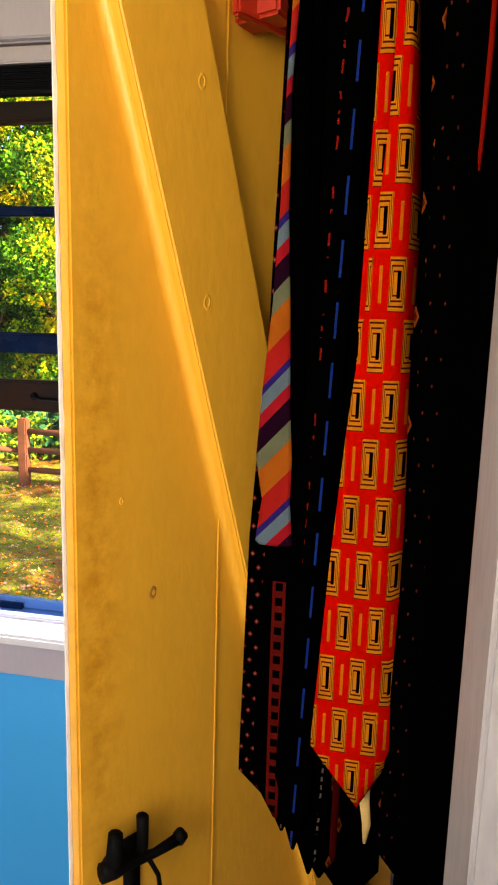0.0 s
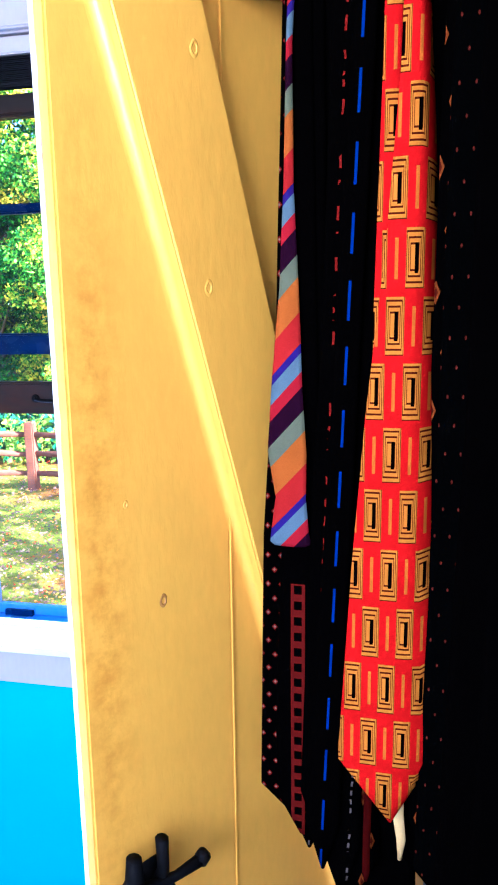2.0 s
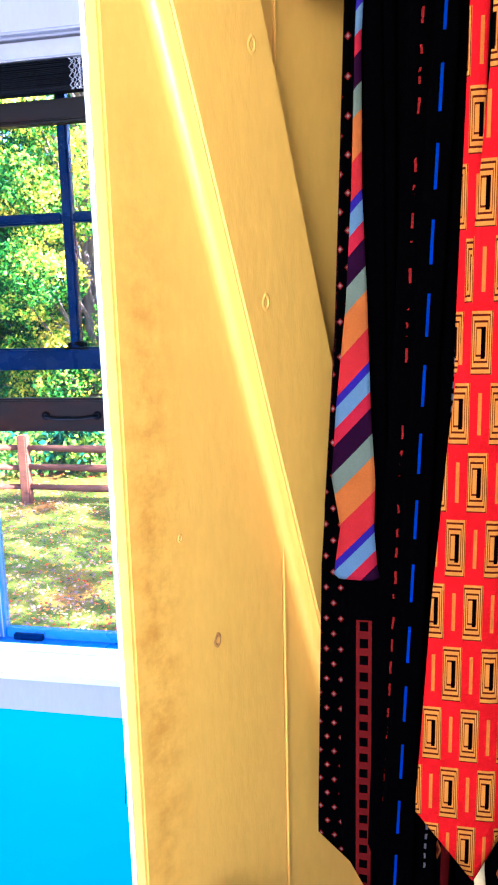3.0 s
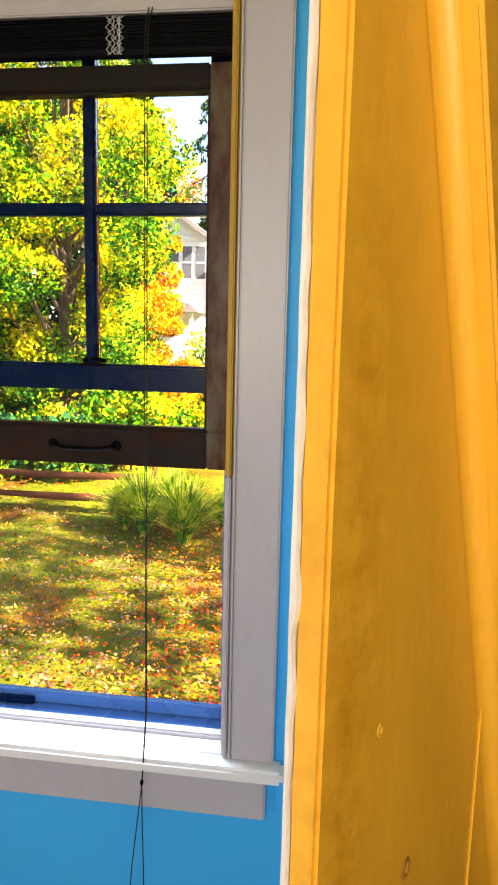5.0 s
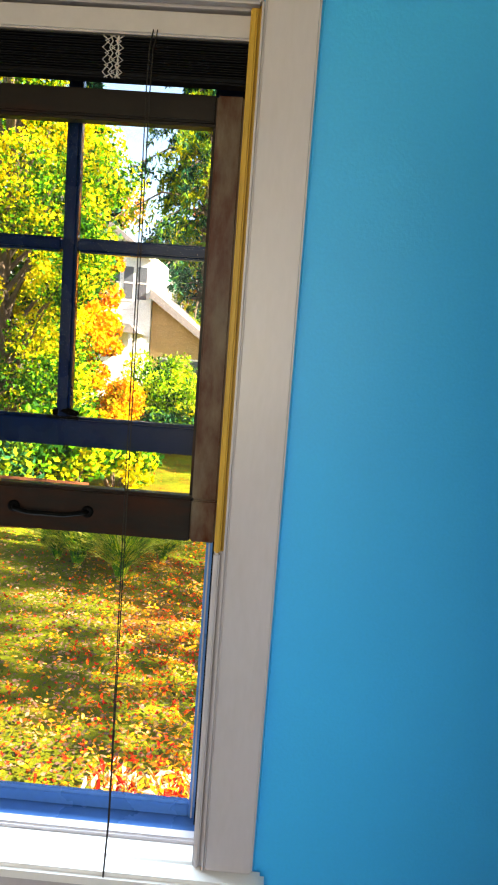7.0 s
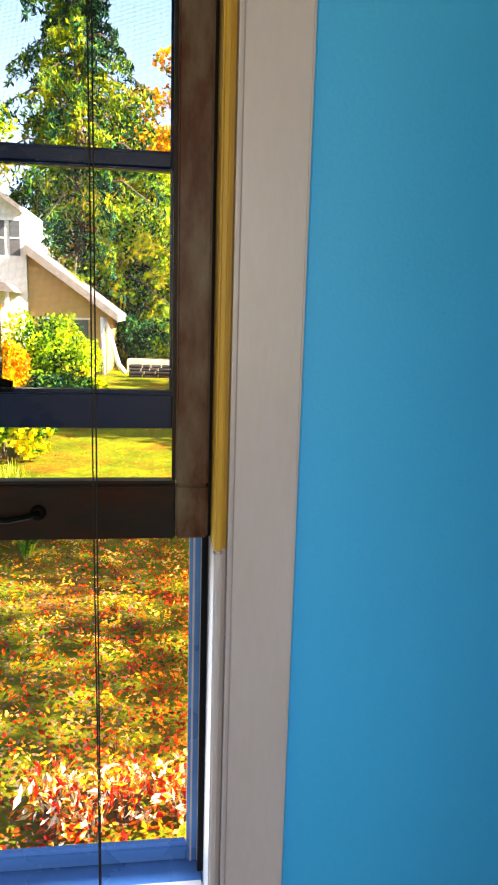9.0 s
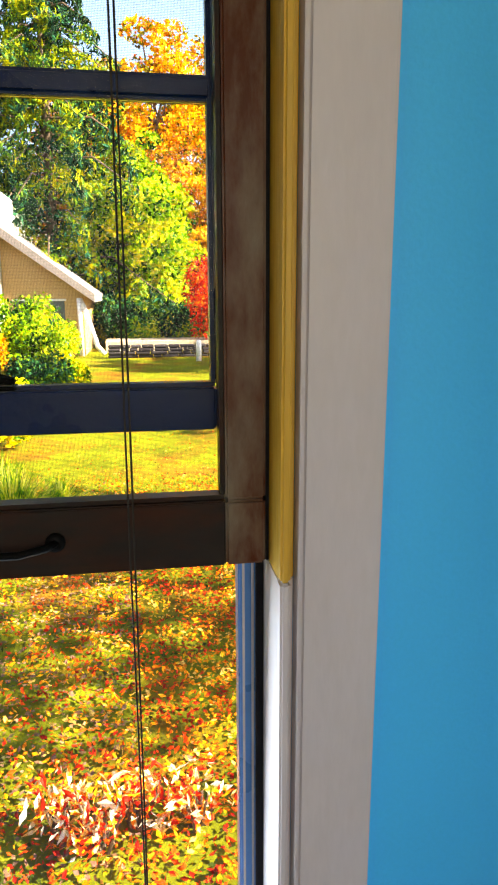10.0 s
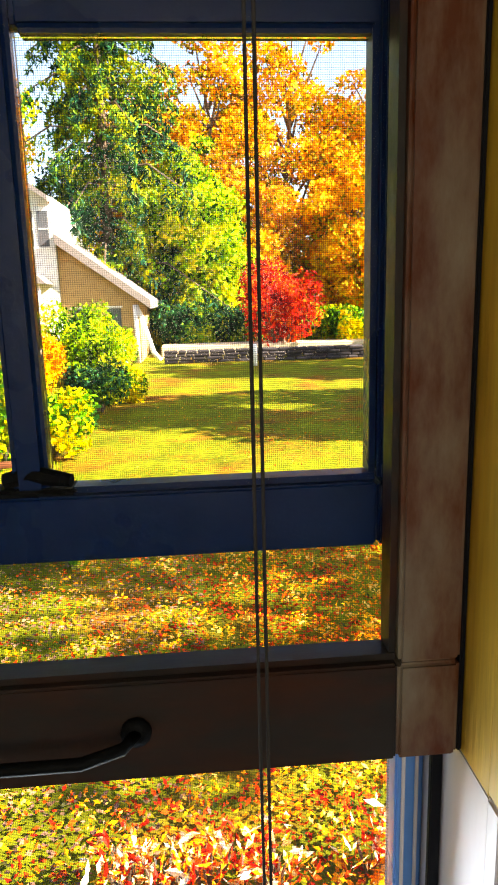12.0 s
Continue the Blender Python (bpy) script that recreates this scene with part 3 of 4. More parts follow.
bm_box(bm, -0.040, 0.022, -0.02, 0.02, 1.836, 1.905, 0.004, 3)
for v in bm.verts:
    v.co = pose(0.388, -0.850, 0, 0, 0, -24) @ v.co
part("bracket", bm, BRACKET, rack, "red-stained bracket block")
tube("bar", [(0.322, rack_y(0.322) + 0.012, 1.872), (0.66, rack_y(0.66), 1.872)], 0.009, BRACKET, rack, "round wooden bar", 12)
bm = bmesh.new()
bm_box(bm, -0.045, 0.045, 0, 0.012, 1.832, 1.93, 0.003, 2)
back = part("back_plate", bm, BRACKET, rack)
back.matrix_world = DOOR @ Matrix.Translation((0.235, -0.0375, 0))
tube("arm", [DOOR @ Vector((0.235, -0.037, 1.872)), (0.33, rack_y(0.33) + 0.01, 1.872)], 0.009, BRACKET, rack, sides=10)


def cloth(name, base, rough=0.55, fine=900):
    m = material(name, base, rough, var=0.18, scale=25, fine=fine, bump=0.04)
    m.node_tree.nodes["Principled BSDF"].inputs["Specular IOR Level"].default_value = 0.0
    return m


def pattern(name, base, kind, colour, second=(0.01, 0.01, 0.01), pitch=(0.02, 0.02), size=0.3, rough=0.5):
    """Printed silk: motifs on a grid in the tie's own x and z."""
    m = cloth(name, base, rough)
    N, L = m.node_tree.nodes, m.node_tree.links
    hsv = next(n for n in N if n.bl_idname == "ShaderNodeHueSaturation")
    src = hsv.inputs["Color"].links[0].from_socket
    co = next(n for n in N if n.bl_idname == "ShaderNodeTexCoord")
    sep = N.new("ShaderNodeSeparateXYZ")
    L.new(co.outputs["Object"], sep.inputs[0])

    def mth(op, a, b=None):
        n = N.new("ShaderNodeMath")
        n.operation = op
        for i, v in enumerate((a, b)):
            if v is None:
                continue
            if isinstance(v, (int, float)):
                n.inputs[i].default_value = v
            else:
                L.new(v, n.inputs[i])
        return n.outputs[0]

    def lay(mask, col, under):
        mx = N.new("ShaderNodeMixRGB")
        mx.inputs[2].default_value = (*col, 1)
        L.new(mask, mx.inputs[0]), L.new(under, mx.inputs[1])
        return mx.outputs[0]

    X, Z = sep.outputs["X"], sep.outputs["Z"]
    if kind in ("frames", "dots", "diamonds"):
        rz = mth("DIVIDE", Z, pitch[1])
        row = mth("FLOOR", rz)
        shift = mth("MULTIPLY", mth("MODULO", mth("ABSOLUTE", row), 2.0), 0.5)
        rx = mth("ADD", mth("DIVIDE", mth("SUBTRACT", X, 0.005), pitch[0]), shift)
        u = mth("SUBTRACT", mth("FRACT", rx), 0.5)
        v = mth("SUBTRACT", mth("FRACT", rz), 0.5)
        au, av = mth("ABSOLUTE", u), mth("ABSOLUTE", v)
        if kind == "frames":
            du, dv = mth("DIVIDE", u, 0.25), mth("DIVIDE", v, 0.44)
            off = mth("MAXIMUM", mth("ABSOLUTE", mth("ADD", du, 0.10)), mth("ABSOLUTE", mth("SUBTRACT", dv, 0.04)))
            d = mth("MAXIMUM", mth("ABSOLUTE", du), mth("ABSOLUTE", dv))
            inside = mth("LESS_THAN", d, 1.0)
            src = lay(inside, colour, src)
            lines = mth("LESS_THAN", mth("FRACT", mth("MULTIPLY", off, 5.0)), 0.36)
            lines = mth("MULTIPLY", mth("MULTIPLY", lines, inside), mth("GREATER_THAN", off, 0.28))
            src = lay(lines, second, src)
            src = lay(mth("MULTIPLY", mth("LESS_THAN", mth("ABSOLUTE", mth("SUBTRACT", u, 0.03)), 0.05), mth("LESS_THAN", av, 0.22)), (0.001, 0.0005, 0.0005), src)
            bar = mth("MULTIPLY", mth("GREATER_THAN", au, 0.455), mth("LESS_THAN", av, 0.30))
            src = lay(bar, (colour[0], colour[1] * 0.7, colour[2] * 0.6), src)
        elif kind == "dots":
            src = lay(mth("LESS_THAN", mth("ADD", mth("MULTIPLY", au, au), mth("MULTIPLY", av, av)), size * size), colour, src)
        else:
            src = lay(mth("LESS_THAN", mth("ADD", au, av), size), colour, src)
            src = lay(mth("LESS_THAN", mth("ADD", au, av), size * 0.5), second, src)
    elif kind == "stripes":
        q = mth("FRACT", mth("DIVIDE", mth("SUBTRACT", Z, mth("MULTIPLY", X, 1.1)), pitch[1]))
        for lo, hi, c in ((0.0, 0.22, (0.30, 0.075, 0.006)), (0.22, 0.36, (0.10, 0.11, 0.06)), (0.36, 0.52, (0.012, 0.002, 0.008)), (0.52, 0.62, (0.25, 0.008, 0.012)),
                          (0.62, 0.74, (0.08, 0.12, 0.14)), (0.74, 0.80, (0.02, 0.01, 0.10)), (0.80, 1.0, (0.28, 0.012, 0.008))):
            src = lay(mth("MULTIPLY", mth("GREATER_THAN", q, lo), mth("LESS_THAN", q, hi)), c, src)
    elif kind == "dashes":
        q = mth("FRACT", mth("DIVIDE", Z, pitch[1]))
        lean = mth("SUBTRACT", X, mth("MULTIPLY", mth("SUBTRACT", Z, 1.0), 0.039))
        near = mth("LESS_THAN", mth("ABSOLUTE", mth("SUBTRACT", lean, size)), 0.0013)
        src = lay(mth("MULTIPLY", near, mth("LESS_THAN", q, 0.6)), colour, src)
    elif kind == "edge_line":
        # a broken line down one edge, painting the light caught on the tie's edge
        jog = N.new("ShaderNodeTexNoise")
        jog.inputs["Scale"].default_value, jog.inputs["Detail"].default_value = 55, 3
        L.new(co.outputs["Object"], jog.inputs["Vector"])
        lean = mth("SUBTRACT", X, mth("ADD", mth("MULTIPLY", mth("SUBTRACT", Z, 1.0), 0.035), mth("MULTIPLY", mth("SUBTRACT", jog.outputs[0], 0.5), 0.006)))
        near = mth("LESS_THAN", mth("ABSOLUTE", mth("SUBTRACT", lean, size)), 0.0011)
        q = mth("FRACT", mth("DIVIDE", Z, pitch[1]))
        src = lay(mth("MULTIPLY", mth("MULTIPLY", near, mth("LESS_THAN", q, 0.55)), mth("GREATER_THAN", jog.outputs[0], 0.46)), colour, src)
    elif kind == "chain":
        # a ladder of open squares
        q = mth("ABSOLUTE", mth("SUBTRACT", mth("FRACT", mth("DIVIDE", Z, pitch[1])), 0.5))
        w = mth("DIVIDE", mth("ABSOLUTE", X), size)
        ring = mth("GREATER_THAN", mth("MAXIMUM", w, mth("MULTIPLY", q, 2.0)), 0.55)
        src = lay(mth("MULTIPLY", mth("MULTIPLY", ring, mth("LESS_THAN", w, 1.0)), mth("LESS_THAN", Z, 1.2)), colour, src)
    elif kind == "weave":
        vo = N.new("ShaderNodeTexVoronoi")
        vo.feature, vo.inputs["Scale"].default_value = "DISTANCE_TO_EDGE", size
        L.new(co.outputs["Object"], vo.inputs["Vector"])
        src = lay(mth("LESS_THAN", vo.outputs["Distance"], 0.06), colour, src)
    L.new(src, hsv.inputs["Color"])
    return m


def tie(x, depth, mat, label, profile, turn=0.0, twist=0.0, blade=None, curl=0.0, group="ties on the rack"):
    """A necktie hung over the bar: profile rows (z, half width, shift) from the bar down to the point; blade: the narrow end behind it."""
    y = rack_y(x) - depth
    t = thing("necktie", pose(x, y, 0, 0, 0, turn), label, "necktie", group)

    def strip(rows, name, front, thick=0.0022):
        bm = bmesh.new()
        rings = []
        fine = []
        for (z0, h0, s0), (z1, h1, s1) in zip(rows, rows[1:]):
            n = max(1, int(abs(z0 - z1) / 0.03))
            fine += [(z0 + (z1 - z0) * k / n, h0 + (h1 - h0) * k / n, s0 + (s1 - s0) * k / n) for k in range(n)]
        fine.append(rows[-1])
        for z, h, s in fine:
            wave = 0.0025 * noise.noise((x * 30, 0, z * 6)) + front
            tw = twist * noise.noise((x * 17, 2, z * 3.2))
            ring = []
            for k in range(9):
                a = -1 + k / 4
                bulge = thick * (1.0 - 0.75 * a * a) + 0.0012
                ring.append(bm.verts.new((s + a * h * math.cos(tw), wave - bulge + a * h * math.sin(tw) + curl * max(0, a - 0.1) ** 2 * h, z)))
            for k in range(8, -1, -1):
                a = -1 + k / 4
                ring.append(bm.verts.new((s + a * h * 0.985 * math.cos(tw), wave + 0.0008 + a * h * math.sin(tw) + curl * max(0, a - 0.1) ** 2 * h, z)))
            rings.append(ring)
        for a, b in zip(rings, rings[1:]):
            m = len(a)
            for k in range(m):
                bm.faces.new((a[k], b[k], b[(k + 1) % m], a[(k + 1) % m]))
        bm.faces.new(rings[0]), bm.faces.new(rings[-1][::-1])
        bmesh.ops.recalc_face_normals(bm, faces=bm.faces[:])
        return part(name, bm, mat, t, smooth=True)

    strip(profile, "front_blade", 0.0)
    top = profile[0]
    # the fold over the bar
    bm = bmesh.new()
    rings = []
    for k in range(9):
        a = math.pi * k / 8
        yy, zz = depth - 0.011 * math.cos(a), 1.872 + 0.0115 * math.sin(a)
        rings.append([bm.verts.new((top[2] + d * top[1] * 0.95, yy * 1.0 if k else min(yy, 0.0), zz)) for d in (-1, -0.3, 0.3, 1)])
    for a, b in zip(rings, rings[1:]):
        for k in range(3):
            bm.faces.new((a[k], a[k + 1], b[k + 1], b[k]))
    part("fold", bm, mat, t, smooth=True)
    strip(blade or [(1.872, top[1] * 0.9, top[2]), (1.5, top[1] * 1.1, top[2]), (1.12, 0.019, top[2]), (1.10, 0.002, top[2])], "back_blade", depth + 0.012)
    return t


def wide(tip, top=0.012, mid=0.030, low=0.044, shift=0.0):
    """The usual wide blade: narrow at the bar, widest just over the point."""
    return [(1.874, top, 0), (1.66, top * 1.25, 0), (1.40, mid, shift * 0.5), (tip + 0.055, low, shift), (tip + 0.05, low, shift), (tip, 0.002, shift)]


RED = pattern("red_silk_with_frames", (0.46, 0.004, 0.0002), "frames", (0.46, 0.15, 0.006), (0.06, 0.006, 0.001), (0.0335, 0.0605), rough=0.42)
BLACK_DIAMOND = pattern("black_silk_with_diamonds", (0.0005, 0.0004, 0.0004), "diamonds", (0.11, 0.006, 0.003), (0.16, 0.09, 0.06), (0.016, 0.018), 0.22)
STRIPED = pattern("striped_silk", (0.75, 0.22, 0.03), "stripes", (0, 0, 0), pitch=(0.1, 0.165), rough=0.4)
MAROON_WEAVE = pattern("dark_woven_silk", (0.0005, 0.0004, 0.0004), "weave", (0.06, 0.008, 0.008), size=150)
BLUE_DASH = pattern("black_silk_with_blue_dashes", (0.0005, 0.0004, 0.0004), "dashes", (0.006, 0.022, 0.14), pitch=(1, 0.062), size=-0.004)
CHAIN = pattern("black_silk_with_red_chain", (0.0005, 0.0004, 0.0004), "chain", (0.085, 0.005, 0.003), pitch=(1, 0.0185), size=0.008)
DOTTED = pattern("black_silk_with_dots", (0.0005, 0.0005, 0.0005), "dots", (0.06, 0.009, 0.005), pitch=(0.014, 0.027), size=0.07)
SPECKLED = pattern("charcoal_speckled_silk", (0.0005, 0.0004, 0.0004), "edge_line", (0.09, 0.07, 0.055), pitch=(1, 0.011), size=0.006)
RED_EDGE = pattern("black_silk_with_red_edge_line", (0.0005, 0.0004, 0.0004), "edge_line", (0.16, 0.008, 0.004), pitch=(1, 0.024), size=-0.008)
PLAIN_BLACK = cloth("plain_black_silk", (0.0005, 0.0004, 0.0004))
CREAM = cloth("cream_silk", (0.62, 0.42, 0.14))
ORANGE = pattern("orange_leaf_silk", (0.0005, 0.0004, 0.0004), "diamonds", (0.16, 0.035, 0.004), (0.06, 0.006, 0.002), (0.02, 0.055), 0.2)

tie(0.392, -0.035, MAROON_WEAVE, "dark maroon necktie with a fine dotted weave", [(1.874, 0.008, 0.024), (1.5, 0.010, 0.014), (1.3, 0.014, 0.006), (0.925, 0.028, 0.012), (0.87, 0.002, 0.014)])
tie(0.398, -0.012, BLACK_DIAMOND, "black necktie with small red and white diamonds", [(1.874, 0.009, 0.020), (1.5, 0.011, 0.012), (1.24, 0.020, 0.004), (0.925, 0.026, 0.004), (0.91, 0.026, 0.004), (0.868, 0.002, 0.024)])
tie(0.421, 0.034, STRIPED, "narrow end of an orange, grey and purple striped necktie", [(1.874, 0.004, 0.007), (1.75, 0.003, 0.001), (1.62, 0.005, 0.0), (1.52, 0.010, 0.0), (1.42, 0.017, -0.003), (1.35, 0.022, -0.003), (1.30, 0.017, 0.001), (1.262, 0.021, 0.0), (1.25, 0.023, 0.001), (1.246, 0.017, 0.0)], twist=0.5)
tie(0.429, 0.022, CHAIN, "black necktie with a ladder of dark red squares", [(1.874, 0.012, 0), (1.4, 0.018, 0.004), (1.0, 0.026, 0.0), (0.93, 0.026, 0.004), (0.885, 0.004, 0.006)])
tie(0.440, 0.014, SPECKLED, "black necktie with a pale broken line as its lit edge", wide(0.865, 0.013, 0.017, 0.024, 0.002))
tie(0.458, 0.026, RED_EDGE, "black necktie with a red broken line as its lit edge", [(1.874, 0.012, 0.02), (1.5, 0.014, 0.012), (1.2, 0.016, 0.0), (0.955, 0.020, -0.004), (0.90, 0.002, -0.004)])
tie(0.468, 0.046, BLUE_DASH, "black necktie with a dashed blue line", [(1.874, 0.010, 0.032), (1.5, 0.012, 0.016), (1.2, 0.014, 0.004), (0.935, 0.018, -0.006), (0.88, 0.002, -0.006)], twist=0.15)
tie(0.487, 0.026, SPECKLED, "black necktie with a pale broken line as its lit edge", [(1.874, 0.012, 0.03), (1.5, 0.014, 0.014), (1.2, 0.017, 0.0), (0.90, 0.022, -0.006), (0.84, 0.002, -0.006)], twist=0.2)
tie(0.517, 0.030, RED, "red necktie with black and tan frames, turned narrow end", [(1.874, 0.008, 0.004), (1.70, 0.008, 0.002), (1.5, 0.010, 0.0), (1.08, 0.014, 0.004), (1.05, 0.002, 0.004)])
tie(0.5385, 0.036, RED, "red silk necktie with nested black and tan rectangular frames", [(1.874, 0.008, 0.0), (1.80, 0.010, 0.0), (1.70, 0.015, 0.003), (1.55, 0.026, 0.004), (1.40, 0.040, 0.003), (1.25, 0.052, 0.004), (1.05, 0.067, 0.008), (1.035, 0.067, 0.008), (0.968, 0.002, -0.004)], curl=2.3)
tie(0.535, 0.016, CREAM, "cream necktie tail below the red one", [(1.874, 0.004, 0.0), (1.2, 0.006, 0.004), (0.96, 0.006, 0.008), (0.93, 0.005, 0.012), (0.905, 0.002, 0.011)])
tie(0.500, 0.012, ORANGE, "dark necktie with orange leaves", wide(0.83, 0.012, 0.02, 0.03, -0.006))
tie(0.578, 0.0, ORANGE, "black necktie with orange leaf shapes", wide(0.91, 0.012, 0.018, 0.026, 0.002), twist=0.4)
tie(0.592, 0.008, DOTTED, "black necktie with rows of small red dots", wide(0.86, 0.018, 0.028, 0.042, 0.01))
tie(0.612, 0.010, PLAIN_BLACK, "plain black silk necktie without pattern", wide(0.83, 0.016, 0.026, 0.044, 0.012))
tie(0.622, 0.012, cloth("dark_red_silk", (0.20, 0.006, 0.002)), "narrow dark red necktie edge among black ones", [(1.874, 0.002, -0.01), (1.75, 0.0025, -0.01), (1.66, 0.002, -0.012), (1.645, 0.001, -0.012)])
tie(0.462, -0.004, PLAIN_BLACK, "plain black silk necktie without pattern", wide(0.90, 0.030, 0.030, 0.030, -0.004))
tie(0.528, -0.014, PLAIN_BLACK, "plain black silk necktie without pattern", wide(0.79, 0.016, 0.026, 0.038, 0.0))
tie(0.560, -0.016, PLAIN_BLACK, "plain black silk necktie without pattern", wide(0.88, 0.034, 0.034, 0.036, 0.0))
tie(0.642, 0.020, PLAIN_BLACK, "plain black silk necktie without pattern", wide(0.80, 0.018, 0.03, 0.046, 0.012))

tie(0.484, 0.020, cloth("scarlet_silk", (0.3, 0.008, 0.004)), "narrow scarlet necktie tail below the dark ones", [(1.874, 0.005, 0.018), (1.3, 0.006, 0.004), (0.96, 0.006, -0.004), (0.86, 0.006, -0.002), (0.845, 0.002, -0.002)])
tie(0.520, 0.026, cloth("crimson_silk", (0.03, 0.0015, 0.001)), "short crimson necktie tail behind the red tie", [(1.874, 0.005, 0.0), (1.2, 0.005, -0.006), (0.93, 0.004, -0.010), (0.885, 0.004, -0.010), (0.875, 0.002, -0.010)])

# ---------------------------------------------------------------- outside
GZ = -0.60
GROUND = material("lawn_with_leaf_litter", (0.125, 0.14, 0.004), 0.9, var=0.55, scale=1.3, fine=9, bump=0.2, stain=(0.20, 0.05, 0.008), stain_amount=0.85, stain_scale=0.9)
LITTER = material("fallen_leaves", (0.4, 0.2, 0.06), 0.7, var=0.2, scale=3, fine=30, island=[(0.30, 0.010, 0.003), (0.80, 0.22, 0.004), (0.03, 0.045, 0.004), (0.88, 0.40, 0.006), (0.66, 0.06, 0.004), (0.85, 0.50, 0.10)], translucent=0.1)
WITHERED = material("withered_brown_leaves", (0.2, 0.1, 0.05), 0.8, var=0.25, scale=3, fine=30, island=[(0.14, 0.08, 0.045), (0.28, 0.15, 0.08), (0.06, 0.06, 0.02), (0.48, 0.26, 0.12), (0.20, 0.10, 0.07)])
# Near-black tones put the shaded gaps of the crowns into the leaf colour.
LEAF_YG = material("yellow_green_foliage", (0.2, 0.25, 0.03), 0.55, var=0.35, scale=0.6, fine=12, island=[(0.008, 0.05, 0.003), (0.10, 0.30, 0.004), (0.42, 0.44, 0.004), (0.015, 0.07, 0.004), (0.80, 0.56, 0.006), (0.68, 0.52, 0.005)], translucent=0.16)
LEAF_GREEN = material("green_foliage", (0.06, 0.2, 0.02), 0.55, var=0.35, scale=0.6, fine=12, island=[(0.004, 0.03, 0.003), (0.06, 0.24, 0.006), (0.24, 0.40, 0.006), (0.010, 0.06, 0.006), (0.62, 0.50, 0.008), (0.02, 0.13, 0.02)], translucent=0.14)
LEAF_LIME = material("lime_foliage", (0.2, 0.35, 0.02), 0.55, var=0.35, scale=0.5, fine=10, island=[(0.18, 0.36, 0.004), (0.010, 0.05, 0.004), (0.44, 0.50, 0.006), (0.70, 0.58, 0.006)], translucent=0.2)
LEAF_Y = material("golden_foliage", (0.6, 0.4, 0.05), 0.55, var=0.35, scale=0.5, fine=10, island=[(0.62, 0.17, 0.003), (0.82, 0.50, 0.008), (0.30, 0.30, 0.006), (0.85, 0.58, 0.02), (0.10, 0.06, 0.004), (0.70, 0.32, 0.006)], translucent=0.2)
LEAF_DARK = material("dark_shade_foliage", (0.03, 0.08, 0.04), 0.6, var=0.35, scale=0.35, fine=6, island=[(0.003, 0.012, 0.006), (0.02, 0.10, 0.03), (0.30, 0.34, 0.006), (0.005, 0.025, 0.012), (0.10, 0.20, 0.008)], translucent=0.08)
# Yellow tones paint the sunlit boughs, near-black ones the gaps between them.
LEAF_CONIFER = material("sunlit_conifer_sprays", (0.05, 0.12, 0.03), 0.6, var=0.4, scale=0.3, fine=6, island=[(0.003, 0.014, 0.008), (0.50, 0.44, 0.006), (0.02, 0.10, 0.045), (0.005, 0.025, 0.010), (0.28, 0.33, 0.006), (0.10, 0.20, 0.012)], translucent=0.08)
LEAF_RED = material("red_maple_foliage", (0.45, 0.03, 0.02), 0.55, var=0.3, scale=0.8, fine=12, island=[(0.40, 0.008, 0.006), (0.62, 0.03, 0.006), (0.14, 0.006, 0.008), (0.7, 0.14, 0.006)], translucent=0.2)
LEAF_NEAR = material("pale_shrub_leaves", (0.6, 0.5, 0.2), 0.4, var=0.2, scale=8, fine=60, island=[(0.86, 0.80, 0.60), (0.62, 0.02, 0.005), (0.86, 0.62, 0.25), (0.80, 0.24, 0.006), (0.55, 0.015, 0.005), (0.86, 0.82, 0.68)], translucent=0.15)
GRASS = material("ornamental_grass_blades", (0.3, 0.4, 0.05), 0.5, var=0.2, scale=5, fine=40, island=[(0.10, 0.28, 0.005), (0.55, 0.58, 0.015), (0.02, 0.10, 0.004), (0.82, 0.76, 0.15)], translucent=0.15)
BARK = material("grey_brown_bark", (0.14, 0.10, 0.07), 0.9, var=0.35, scale=5, fine=30, bump=0.3, stretch=(1, 1, 0.3))
RAILWOOD = material("weathered_fence_wood", (0.13, 0.045, 0.018), 0.85, var=0.3, scale=4, fine=40, bump=0.2, stretch=(0.3, 2, 2))
SIDING = material("white_house_siding", (0.8, 0.78, 0.74), 0.6, var=0.06, scale=2, fine=20, stretch=(0.3, 1, 8))
TAN = material("tan_house_siding", (0.52, 0.33, 0.13), 0.7, var=0.15, scale=2, fine=20, stretch=(0.3, 1, 8))
ROOF = material("grey_shingles", (0.22, 0.19, 0.18), 0.9, var=0.25, scale=3, fine=14, bump=0.2)
DRIVE = material("pale_drive_gravel", (0.55, 0.46, 0.33), 0.9, var=0.2, scale=2, fine=25)
STONE = material("shade_dark_stone", (0.045, 0.04, 0.045), 0.9, var=0.35, scale=4, fine=20, bump=0.3, per_object=0.35)
DARKGLASS = material("dark_house_window", (0.11, 0.12, 0.14), 0.15, var=0.1, scale=2, fine=20)

for dull in (GROUND, LITTER, WITHERED, LEAF_GREEN, LEAF_YG, LEAF_LIME, LEAF_Y, LEAF_CONIFER, LEAF_DARK, LEAF_RED, LEAF_NEAR, GRASS, RAILWOOD, BARK, STONE):
    dull.node_tree.nodes["Principled BSDF"].inputs["Specular IOR Level"].default_value = 0.06

bm = bmesh.new()
bmesh.ops.create_grid(bm, x_segments=90, y_segments=90, size=1)
